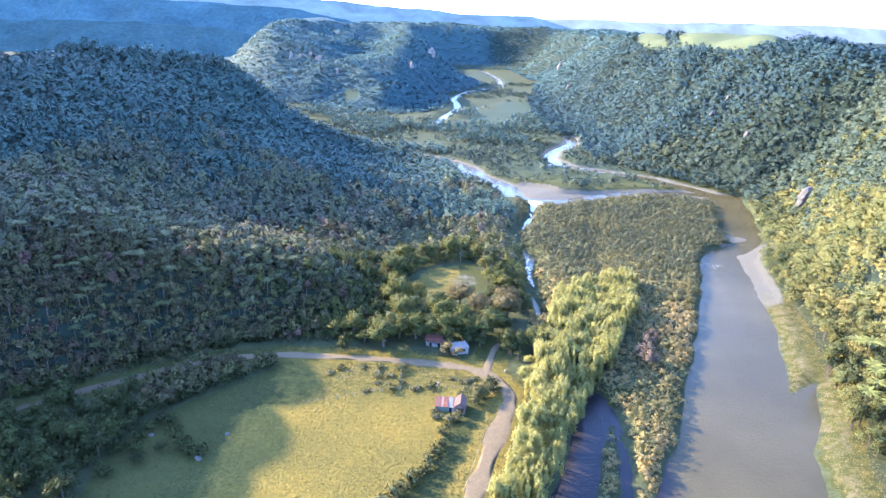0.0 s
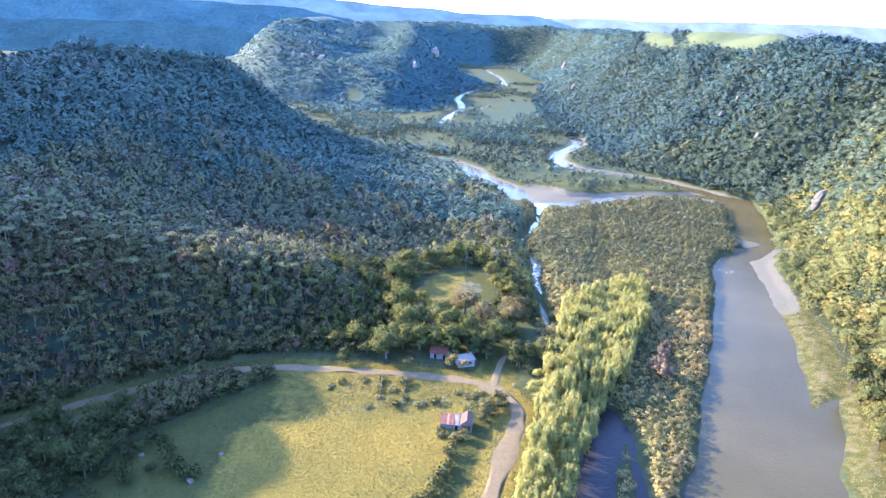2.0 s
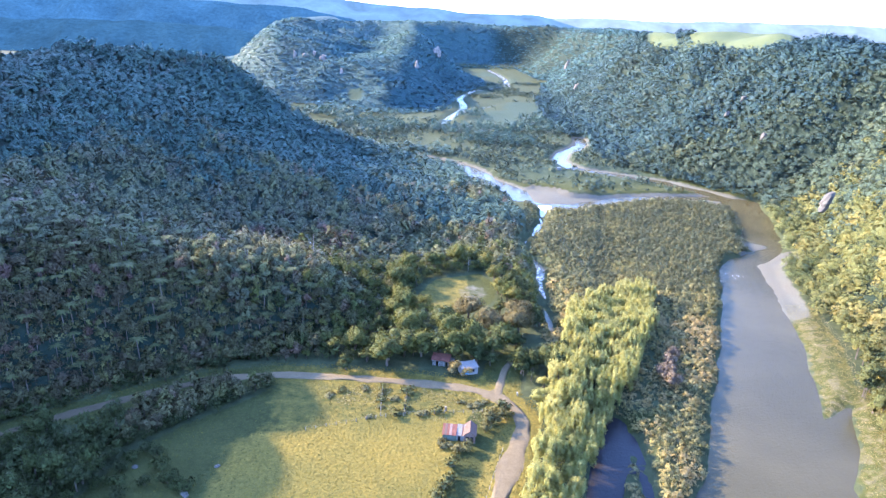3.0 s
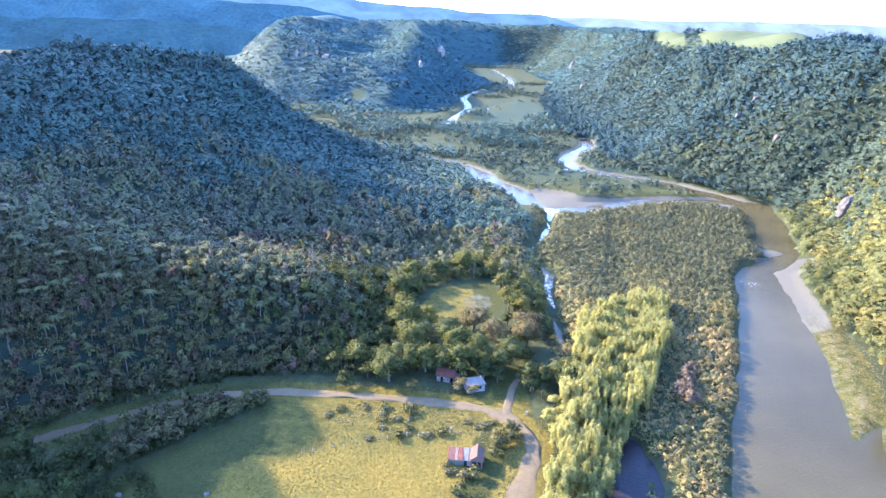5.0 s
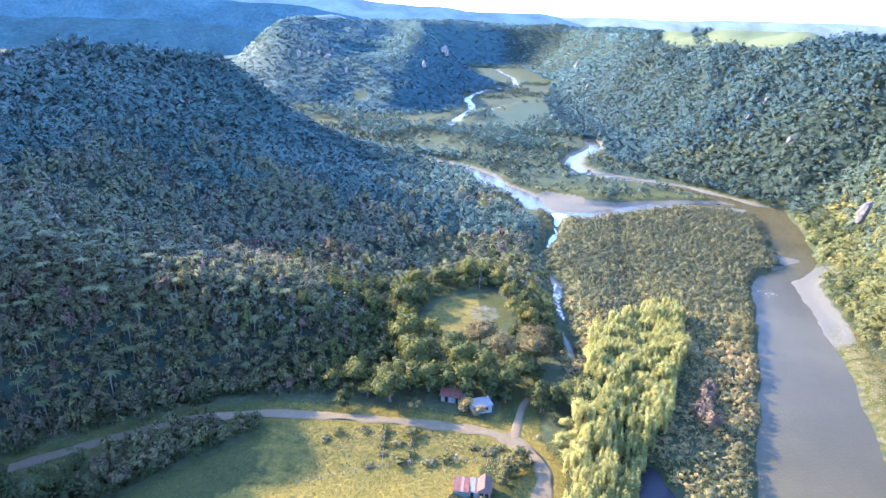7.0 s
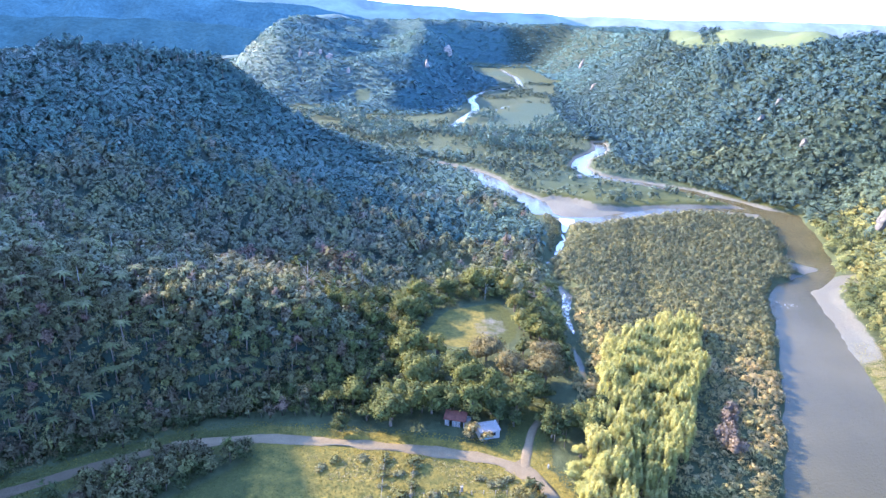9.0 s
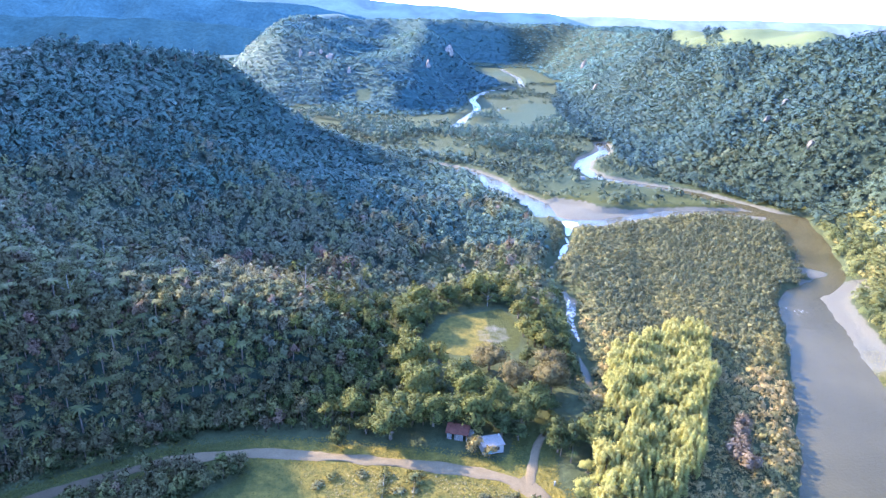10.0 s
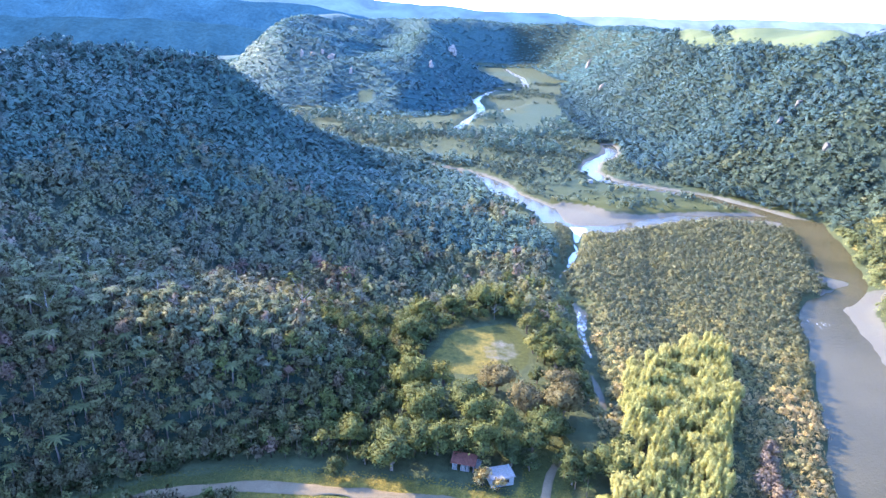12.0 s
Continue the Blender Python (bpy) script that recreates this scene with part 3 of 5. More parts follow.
def frond_rosette(rng, z, length, count, droop=0.55, width=0.32, segs=3):
    """Arching fronds from a point: strips that narrow to the tip, with a folded midrib."""
    vs, fs, n = [], [], 0
    for k in range(count):
        a = 2 * np.pi * (k + rng.uniform(-0.25, 0.25)) / count
        d, side = np.array([math.cos(a), math.sin(a), 0]), np.array([-math.sin(a), math.cos(a), 0])
        ln, up = length * rng.uniform(0.8, 1.15), rng.uniform(0.25, 0.5)
        pts = []
        for i in range(segs + 1):
            s = i / segs
            c = d * ln * s + np.array([0, 0, z + ln * (up * s - droop * s * s * 1.2)])
            w = width * ln * 0.5 * math.sin(math.pi * (0.12 + 0.8 * s)) * (1 if i < segs else 0.2)
            pts += [c - side * w - [0, 0, w * 0.35], c, c + side * w - [0, 0, w * 0.35]]
        vs.append(np.array(pts))
        for i in range(segs):
            b = n + 3 * i
            for j in (0, 1):
                fs += [[b + j, b + j + 1, b + j + 4], [b + j, b + j + 4, b + j + 3]]
        n += len(pts)
    return np.vstack(vs), np.array(fs)


def tree_fern(seed, h, length, count=11, segs=3):
    rng = np.random.default_rng(seed)
    v, f = frond_rosette(rng, h, length, count, segs=segs)
    return stack([(v, f, 0), (*trunk_piece(rng, h, 0.16, 0.03), 1)])


def plume_tree(seed, r, h, plumes, leaves, leaf):
    """A willow-like tree: many upright plumes of fine light leaves."""
    rng = np.random.default_rng(seed)
    out, centres = [], []
    per = leaves // plumes
    for k in range(plumes):
        ang, rad = rng.uniform(0, 2 * np.pi), r * math.sqrt(rng.uniform(0, 1)) * 0.8
        top = h * (1 - 0.16 * (rad / r) ** 1.5) * rng.uniform(0.86, 1.06)
        pr, ph = r * rng.uniform(0.19, 0.26), h * rng.uniform(0.19, 0.27)
        if k % 4 == 3:
            # a low outer plume that keeps the crown leafy towards the ground
            rad, top = r * rng.uniform(0.6, 0.85), h * rng.uniform(0.55, 0.7)
        c = np.array([math.cos(ang) * rad, math.sin(ang) * rad, top - ph])
        centres += [c + [0, 0, k_ * ph * 0.5] for k_ in (-1, 0, 1)]
        v, f = ICO[1]
        out.append((v * [pr * 0.72, pr * 0.72, ph * 0.9] + c, f, 0))
        d = rng.normal(0, 1, (per, 3))
        d /= np.linalg.norm(d, axis=1)[:, None]
        taper = 1 - 0.72 * np.clip(d[:, 2:3], 0, 1)
        p = d * [pr, pr, ph] * np.hstack([taper, taper, np.ones_like(taper)]) * rng.uniform(0.75, 1.3, (per, 1)) + c
        out.append((*leaf_clumps(rng, p, d * [1, 1, 0.4] + [0, 0, 0.25], leaf, 0.6), 0))
    crown = stack(out)
    return crown, trunk_piece(rng, h * 0.7, 0.03 * h, sides=7), centres


def scatter(x0, x1, y0, y1, step, keep, seed):
    rng = np.random.default_rng(seed)
    X, Y = np.meshgrid(np.arange(x0, x1, step), np.arange(y0, y1, step))
    x = X.ravel() + rng.uniform(-0.48, 0.48, X.size) * step
    y = Y.ravel() + rng.uniform(-0.48, 0.48, X.size) * step
    ok = keep(x, y, rng)
    return x[ok], y[ok]


def plant_mass(name, x, y, templates, seed, mats, label, category, scale=(0.75, 1.3), tint_noise=60, sink=0.0, pick=None, tint_at=None, round_=None):
    """One joined mass of plants: templates turned and scaled at every (x, y). round_: share of the crown's own roundness in its soft shading."""
    rng = np.random.default_rng(seed)
    z = height(x, y) - sink
    n = len(x)
    which = rng.integers(0, len(templates), n) if pick is None else pick
    tint = np.clip(0.5 + 0.22 * fbm(x, y, tint_noise, seed) + rng.normal(0, 0.2 if tint_at is None else 0.1, n) + (0 if tint_at is None else tint_at(x, y)), 0, 1)
    ang, s = rng.uniform(0, 2 * np.pi, n), rng.uniform(*scale, n)
    sz = s * (0.82 + 0.55 * rng.uniform(0, 1, n) ** 2)
    V, F, M, T, N, base = [], [], [], [], [], 0
    if round_ is not None:
        slope = np.stack([z - sink - height(x + 4, y), z - sink - height(x, y + 4), np.full(n, 4.0)], 1)
        slope[:, :2] = np.clip(slope[:, :2], -4, 4)
        slope /= np.linalg.norm(slope, axis=1)[:, None]
    for k, (tv, tf, tm) in enumerate(templates):
        i = np.nonzero(which == k)[0]
        if not len(i):
            continue
        c, sn = np.cos(ang[i])[:, None] * s[i][:, None], np.sin(ang[i])[:, None] * s[i][:, None]
        px = tv[None, :, 0] * c - tv[None, :, 1] * sn + x[i][:, None]
        py = tv[None, :, 0] * sn + tv[None, :, 1] * c + y[i][:, None]
        pz = tv[None, :, 2] * sz[i][:, None] + z[i][:, None]
        V.append(np.stack([px, py, pz], -1).reshape(-1, 3))
        F.append((tf[None] + (base + np.arange(len(i)) * len(tv))[:, None, None]).reshape(-1, 3))
        if round_ is not None:
            out = (tv - [0, 0, tv[:, 2].max() * 0.4]) / [np.abs(tv[:, :2]).max(), np.abs(tv[:, :2]).max(), tv[:, 2].max() * 0.6]
            out = out / np.maximum(0.4, np.linalg.norm(out, axis=1))[:, None] * round_
            ca, sa = np.cos(ang[i])[:, None], np.sin(ang[i])[:, None]
            q = np.stack([out[None, :, 0] * ca - out[None, :, 1] * sa, out[None, :, 0] * sa + out[None, :, 1] * ca, np.broadcast_to(out[None, :, 2], (len(i), len(tv)))], -1)
            q = (q + (1 - round_) * slope[i][:, None]).reshape(-1, 3)
            N.append(q / np.linalg.norm(q, axis=1)[:, None])
        M.append(np.tile(tm, len(i)))
        T.append(np.repeat(tint[i], len(tv)))
        base += len(i) * len(tv)
    me = mesh_from(name, np.vstack(V), np.vstack(F), mats, tint=np.concatenate(T), mat_index=np.concatenate(M), smooth_shade=True, normals=np.vstack(N) if N else None)
    return tagged(new(name, me), label, category, kind="stuff")


def reach(x, y):
    """Distance from the middle of the flight line."""
    return np.hypot(x, y - 30)


def spray_tree(seed, r, h, leaves, leaf, up=0.5, loose=0.4):
    """A distant crown: leaf sprays through an uneven rounded volume."""
    rng = np.random.default_rng(seed)
    d = rng.normal(0, 1, (leaves, 3))
    d[:, 2] = np.abs(d[:, 2]) - 0.15
    d /= np.linalg.norm(d, axis=1)[:, None]
    lump = 1 + 0.3 * np.sin(d[:, :1] * 4 + rng.uniform(0, 6)) * np.sin(d[:, 1:2] * 4 + rng.uniform(0, 6))
    p = d * [r, r, h * 0.62] * lump * rng.uniform(0.45, 1.05, (leaves, 1)) + [0, 0, h * 0.32]
    v, f = leaf_clumps(rng, p, d + [0, -0.2, up], leaf, 0.75, loose)
    return v, f, np.zeros(len(f), int)


TALL_A = [broadleaf(s, 2.7, 7.4, 4 + s % 3, 100, 0.52, flat=1.0) for s in range(10)]
TALL_B = [spray_tree(30 + s, 2.9, 6.6 + 0.7 * (s % 4), 46, 0.95) for s in range(10)]
TALL_C = [spray_tree(50 + s, 2.7, 5.6 + 0.7 * (s % 4), 24, 1.25, 0.8, 0.3) for s in range(10)]
LOW_A = [spray_tree(80 + s, 1.35, 2.2, 32, 0.44) for s in range(8)]
LOW_B = [broadleaf(90 + s, 2.3, 3.6, 3, 90, 0.34, trunk=False) for s in range(5)]
FAR_A = [spray_tree(100 + s, 3.3, 3.2, 18, 1.5, 1.1, 0.3) for s in range(8)]


def clear_of_ways(x, y, margin):
    return (to_line(x, y, ROAD) > 3 + margin) & (to_line(x, y, ROAD_WEST) > 2.8 + margin) & (to_line(x, y, TRACK) > 2.4 + margin)


def left_hill(x, y, rng):
    d = outside_of(x, y, VALLEY)
    low = (d < 0) & (x < 60) & (y > 186) & (y < 470) & (x > -60) & (water_distance(x, y) > 2.4) & (x < np.interp(y, [186, 205, 215, 240, 300, 345, 400, 470], [38, 40, 47, 49, 51, 60, 38, 30]))
    hedge = (d < 0) & (outside_of(x, y, FIELD) > 1.5) & (x > -69) & (x < -36) & (y > 145) & (y < 176)
    ok = ((d >= 0) & (d < 250) & (x < 60) & (x > -0.66 * y - 18) & (y > 60) & (y < 530)) | low | hedge
    ok = ok | ((to_line(x, y, SPUR) < 70) & (y > 400) & (y < 530) & (x > -360) & (x < 30) & (water_distance(x, y) > 10))
    return ok & clear_of_ways(x, y, 1.2) & (outside_of(x, y, CLEARING) > 2.5) & ~((x > 4) & (x < 40) & (y > 176) & (y < 196)) & ~((x > -30) & (x < 45) & (y > 170) & (y < 187)) & \
        ~((x > 2) & (x < 42) & (y > 180) & (y < 232))


lx, ly = scatter(-400, 60, 60, 560, 3.6, left_hill, 1)
cx, cy = scatter(-180, 60, 60, 260, 2.45, left_hill, 8)
near_set = reach(cx, cy) < 225
far_set = reach(lx, ly) >= 225
lx, ly = np.concatenate([cx[near_set], lx[far_set]]), np.concatenate([cy[near_set], ly[far_set]])
rng_ = np.random.default_rng(5)
fern = rng_.uniform(0, 1, lx.size) < np.where((ly < 235) & (lx < -30) & (outside_of(lx, ly, VALLEY) > 3), np.where(lx < -70, 0.24, 0.16), 0.0)
fern_places = np.stack([lx[fern], ly[fern]], 1)
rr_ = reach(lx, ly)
# leaf colours turn bluer with distance, in place of haze
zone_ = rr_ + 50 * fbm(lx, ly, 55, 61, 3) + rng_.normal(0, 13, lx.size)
# trees on the sun side take yellower leaves, sunlight put into their colour
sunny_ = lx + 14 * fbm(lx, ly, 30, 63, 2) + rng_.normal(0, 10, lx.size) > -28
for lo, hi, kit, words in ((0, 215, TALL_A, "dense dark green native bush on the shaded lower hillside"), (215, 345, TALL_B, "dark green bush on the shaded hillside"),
                           (345, 2000, TALL_C, "dark bush tinted blue-green for haze on the hill's ridge")):
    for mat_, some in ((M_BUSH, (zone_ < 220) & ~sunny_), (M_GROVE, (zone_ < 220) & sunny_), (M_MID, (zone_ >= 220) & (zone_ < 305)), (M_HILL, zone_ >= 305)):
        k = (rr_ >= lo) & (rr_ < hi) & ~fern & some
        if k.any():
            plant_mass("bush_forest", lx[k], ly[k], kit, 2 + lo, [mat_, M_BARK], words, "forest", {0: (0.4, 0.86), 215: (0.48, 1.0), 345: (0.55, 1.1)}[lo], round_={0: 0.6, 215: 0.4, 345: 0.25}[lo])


def ridge_top(x, y, rng):
    return (to_line(x, y, SPUR) < 16) & (x < -100) & (x > -300) & (rng.uniform(0, 1, x.size) < 0.5)


gx_, gy_ = scatter(-320, -90, 440, 540, 6.0, ridge_top, 20)
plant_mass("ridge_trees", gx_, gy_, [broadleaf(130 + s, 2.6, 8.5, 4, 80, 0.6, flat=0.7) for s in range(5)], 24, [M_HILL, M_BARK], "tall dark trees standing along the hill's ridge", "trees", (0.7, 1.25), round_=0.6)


def understorey(x, y, rng):
    return (outside_of(x, y, VALLEY) > 0) & (reach(x, y) < 235) & (x < 20) & (x > -0.74 * y - 25) & (y > 80) & clear_of_ways(x, y, 1.0)


qx, qy = scatter(-190, 20, 80, 260, 2.4, understorey, 18)
plant_mass("undergrowth", qx, qy, [spray_tree(170 + s, 2.0, 2.6, 14, 0.8) for s in range(5)], 19, [M_BUSH, M_BARK], "dark undergrowth below the trees of the slope", "scrub", (0.7, 1.25), sink=0.4)


def forest_foot(x, y, rng):
    d = outside_of(x, y, VALLEY)
    rim = ((d > -1.5) & (d < 5) & (y < 215) & (x < 20)) | ((outside_of(x, y, FIELD) > 0.8) & (outside_of(x, y, FIELD) < 4.5) & (x > -69) & (x < -36) & (y > 144) & (y < 178))
    return rim & clear_of_ways(x, y, 0.3) & (y > 90)


ex, ey = scatter(-140, 30, 85, 220, 2.6, forest_foot, 15)


def thicket(x, y, rng):
    return (outside_of(x, y, VALLEY) < 0) & (outside_of(x, y, FIELD) > 1) & (x < -64) & (y > 85) & (y < 152) & (to_line(x, y, ROAD_WEST) > 5.5) & (rng.uniform(0, 1, x.size) < 0.85)


tx, ty = scatter(-130, -60, 85, 150, 2.9, thicket, 9)
plant_mass("forest_edge_shrubs", ex, ey, LOW_B, 16, [M_GROVE, M_BARK], "low green shrubs along the foot of the forest", "scrub", (0.5, 1.0), tint_at=lambda x, y: -0.3 + 0 * x)
plant_mass("thicket", tx, ty, LOW_B + TALL_A[:4], 10, [M_GROVE, M_BARK], "dark green thicket in the shaded corner by the road", "scrub", (0.6, 1.15), tint_at=lambda x, y: -0.38 + 0 * x)


def right_hill(x, y, rng):
    d = outside_of(x, y, VALLEY)
    return (d >= np.where(y > 225, -14, -2.5)) & (water_distance(x, y) > np.where(y > 295, 0.3, 4)) & (d < 135) & (x > 90) & (y > 60) & (y < 900) & (x < 0.72 * y + 45) & ~on_pasture(x, y) & (stony_mask(x, y, water_distance(x, y)) < 0.6)


def on_pasture(x, y):
    """The open grass on the plateau."""
    return (((x > 0.402 * y) & (x < 0.552 * y) & (y > 548) & (hill_rise(x, y) > 80)) | ((x > 0.335 * y) & (x < 0.38 * y) & (y > 700) & (hill_rise(x, y) > 76))) & (y < 1000)


rx_, ry_ = scatter(90, 560, 60, 900, 3.9, right_hill, 11)
ax_, ay_ = scatter(150, 420, 230, 520, 5.6, lambda x, y, rng: right_hill(x, y, rng) & (hill_rise(x, y) > 6), 17)
rx_, ry_ = np.concatenate([rx_, ax_]), np.concatenate([ry_, ay_])
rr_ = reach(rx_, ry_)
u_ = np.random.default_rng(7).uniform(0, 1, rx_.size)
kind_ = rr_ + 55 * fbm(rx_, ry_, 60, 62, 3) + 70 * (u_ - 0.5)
# sun and haze are put into leaf colour: golden near, bluer farther off
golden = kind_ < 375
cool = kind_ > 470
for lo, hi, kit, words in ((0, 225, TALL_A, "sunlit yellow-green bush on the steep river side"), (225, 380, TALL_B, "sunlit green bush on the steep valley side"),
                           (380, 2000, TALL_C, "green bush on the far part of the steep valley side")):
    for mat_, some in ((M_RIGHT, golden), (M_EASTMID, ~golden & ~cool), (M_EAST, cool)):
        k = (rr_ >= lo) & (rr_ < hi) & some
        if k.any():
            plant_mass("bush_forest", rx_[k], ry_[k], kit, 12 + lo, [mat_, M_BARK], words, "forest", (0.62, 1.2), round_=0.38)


def scrub_flat(x, y, rng):
    gap = np.interp(y, [150, 165, 235, 250], [12, 23, 22, 6])
    shade_strip = (x > 34 + (y - 115) * 0.27 + 8) & (rng.uniform(0, 1, x.size) < 0.75)
    east = (x > 34 + (y - 115) * 0.27 + gap) | (y > 246) | shade_strip
    east = east | ((y > 196) & (y < 250) & (x < np.interp(y, [196, 210, 226, 236, 250], [50, 54, 59, 75, 88])))
    return (x > 40) & (x < np.interp(y, [90, 250, 300, 340, 395], [90, 135, 160, 182, 196])) & (y > 90) & (y < 392) & (water_distance(x, y) > 1.0) & (outside_of(x, y, VALLEY) < -2) & east & (x > 56 + (y - 300) * 0.12) & (stony_mask(x, y, water_distance(x, y)) < 0.4)


sx, sy = scatter(40, 200, 90, 395, 1.95, scrub_flat, 21)
plant_mass("riverside_scrub", sx, sy, LOW_A, 22, [M_SCRUB, M_BARK], "olive and brown scrub on the river flat", "scrub", (0.6, 1.3), 25, 0.3, round_=0.6, tint_at=lambda x, y: 0.22 * smooth((245 - y) / 30) - 0.34 * smooth((y - 245) / 40) + 0.24 * vnoise(x / 6, y / 6, 77) + 0.1 * vnoise(x / 2.5, y / 2.5, 78))


def upper_flat(x, y, rng):
    wd = water_distance(x, y)
    patch = fbm(x, y, 45, 51, 3)
    island = (x > 70) & (y < 480)
    return (y > 395) & (y < 1100) & (x > -330) & (x < 260) & (outside_of(x, y, VALLEY) < -1) & (wd > 3) & (stony_mask(x, y, wd) < 0.3) & \
        (paddock_edge(x, y) > 0.1) & (patch + np.where(y < 640, 0.62, -0.45) > rng.uniform(-0.4, 0.4, x.size)) & ~(island & (rng.uniform(0, 1, x.size) < 0.55))


ux, uy = scatter(-330, 260, 395, 1100, 4.4, upper_flat, 31)
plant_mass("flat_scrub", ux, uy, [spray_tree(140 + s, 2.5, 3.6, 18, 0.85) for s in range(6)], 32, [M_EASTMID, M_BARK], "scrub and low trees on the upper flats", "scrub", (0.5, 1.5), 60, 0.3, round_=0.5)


def far_woods(x, y, rng):
    d = outside_of(x, y, VALLEY)
    h = hill_rise(x, y)
    return (d > -2) & (y > 560) & (y < 1250) & ~right_hill(x, y, rng) & (x > -0.35 * y) & (x < 0.6 * y) & (d < np.where(x < 110, 430, 150)) & ~on_pasture(x, y) & \
        (paddock_edge(x, y) > 0.1) & ~((x < -60) & (y < 640))


vx, vy = scatter(-460, 700, 560, 1250, 5.8, far_woods, 41)
hx, hy = scatter(-240, 520, 1250, 1800, 8.0, lambda x, y, rng: (outside_of(x, y, VALLEY) > -2) & (outside_of(x, y, VALLEY) < 280), 43)
vx, vy = np.concatenate([vx, hx]), np.concatenate([vy, hy])
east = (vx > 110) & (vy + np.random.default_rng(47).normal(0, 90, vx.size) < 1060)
plant_mass("far_forest", vx[~east], vy[~east], FAR_A, 42, [M_FAR, M_BARK], "bush tinted blue-green for haze on far hillsides", "forest", (0.7, 1.3), 150, round_=0.12)
plant_mass("far_forest", vx[east], vy[east], FAR_A, 44, [M_EAST, M_BARK], "dark bush tinted blue for haze on the far part of the valley side", "forest", (0.7, 1.3), 150, round_=0.22)


def valley_clumps(x, y, rng):
    return (y > 545) & (y < 760) & (outside_of(x, y, VALLEY) < -3) & (water_distance(x, y) > 5) & (fbm(x, y, 30, 91, 2) > 0.12) & (x > -200)


kx, ky = scatter(-200, 170, 545, 760, 5.0, valley_clumps, 45)
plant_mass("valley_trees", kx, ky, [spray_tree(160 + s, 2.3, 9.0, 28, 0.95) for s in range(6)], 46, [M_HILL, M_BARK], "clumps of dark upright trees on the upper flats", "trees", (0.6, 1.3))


def plain_wall(name, colour, spread=0.2, scale=2.0):
    """Weathered paint or sheet: one colour with stains at two scales."""
    m, nt, b = material(name)
    lo, hi = tuple(c * (1 - spread) for c in colour), tuple(min(0.9, c * (1 + spread)) for c in colour)
    col = blend(nt, 0.5, ramp(nt, noise_tex(nt, scale, 5), [(0.3, lo), (0.7, hi)]), ramp(nt, noise_tex(nt, scale * 6, 4), [(0.35, lo), (0.65, hi)]))
    nt.links.new(col, b.inputs["Base Color"])
    b.inputs["Roughness"].default_value = 0.85
    b.inputs["Specular IOR Level"].default_value = 0.12
    return m


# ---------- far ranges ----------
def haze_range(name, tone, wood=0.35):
    """Far forest range as blue distance: haze painted as a faint glow over dim forest, darker folds and trees put in by
    noise.
    """
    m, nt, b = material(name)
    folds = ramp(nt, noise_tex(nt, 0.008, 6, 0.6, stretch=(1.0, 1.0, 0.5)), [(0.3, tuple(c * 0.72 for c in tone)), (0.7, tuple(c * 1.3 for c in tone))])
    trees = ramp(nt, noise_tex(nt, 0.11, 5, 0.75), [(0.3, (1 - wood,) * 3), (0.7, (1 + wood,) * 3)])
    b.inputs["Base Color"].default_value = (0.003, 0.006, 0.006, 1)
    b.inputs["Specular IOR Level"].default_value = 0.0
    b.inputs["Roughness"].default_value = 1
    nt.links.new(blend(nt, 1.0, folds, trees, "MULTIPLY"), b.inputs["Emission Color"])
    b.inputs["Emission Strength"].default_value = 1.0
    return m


def far_range(y0, depth, us, rises, seed, mat, label, rough=0.0022, gullies=10):
    """A wooded ridge across the view at distance y0; rises: metres over the flying height for the bearings us."""
    u = np.linspace(-0.95, 0.95, 300)
    rows = []
    for k in range(17):
        f = k / 16
        yy = y0 + depth * f
        x = u * yy
        line = np.full_like(x, yy)
        crest = 95 + np.interp(u, us, rises) + fbm(x, np.full_like(x, y0), 0.1 * y0, seed, 6) * y0 * rough
        fold = -np.abs(fbm(x + 0.35 * yy, line * 0.35, 0.085 * y0, seed + 9, 4)) * gullies * f * (1 - f) * 4
        rows.append(np.column_stack([x, line + 0.06 * depth * vnoise(x / 90, line / 90, seed), -40 + (crest + 40) * smooth(np.array(f)) + fold]))
    v = np.vstack(rows)
    return tagged(new("backdrop", mesh_from("backdrop", v, grid_tris(300, 17), [mat], smooth_shade=True)), label, "hills", kind="structure")


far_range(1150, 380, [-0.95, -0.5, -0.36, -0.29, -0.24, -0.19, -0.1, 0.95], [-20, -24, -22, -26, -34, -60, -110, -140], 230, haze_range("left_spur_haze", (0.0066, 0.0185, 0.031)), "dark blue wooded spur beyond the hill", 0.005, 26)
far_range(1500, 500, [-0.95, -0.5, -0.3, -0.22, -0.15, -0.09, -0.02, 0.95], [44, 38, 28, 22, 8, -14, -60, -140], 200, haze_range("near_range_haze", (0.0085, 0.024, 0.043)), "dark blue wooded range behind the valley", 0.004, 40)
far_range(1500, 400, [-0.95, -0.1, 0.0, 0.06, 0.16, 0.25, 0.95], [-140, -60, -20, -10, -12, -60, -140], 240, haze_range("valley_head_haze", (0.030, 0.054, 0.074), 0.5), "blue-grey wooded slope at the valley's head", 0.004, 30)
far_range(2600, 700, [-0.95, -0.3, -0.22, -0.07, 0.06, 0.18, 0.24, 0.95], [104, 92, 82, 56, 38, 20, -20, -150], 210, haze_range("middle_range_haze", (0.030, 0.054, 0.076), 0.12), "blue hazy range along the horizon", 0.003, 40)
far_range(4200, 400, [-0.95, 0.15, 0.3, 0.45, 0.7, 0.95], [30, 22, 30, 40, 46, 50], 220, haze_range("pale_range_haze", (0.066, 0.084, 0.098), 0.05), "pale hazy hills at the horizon")


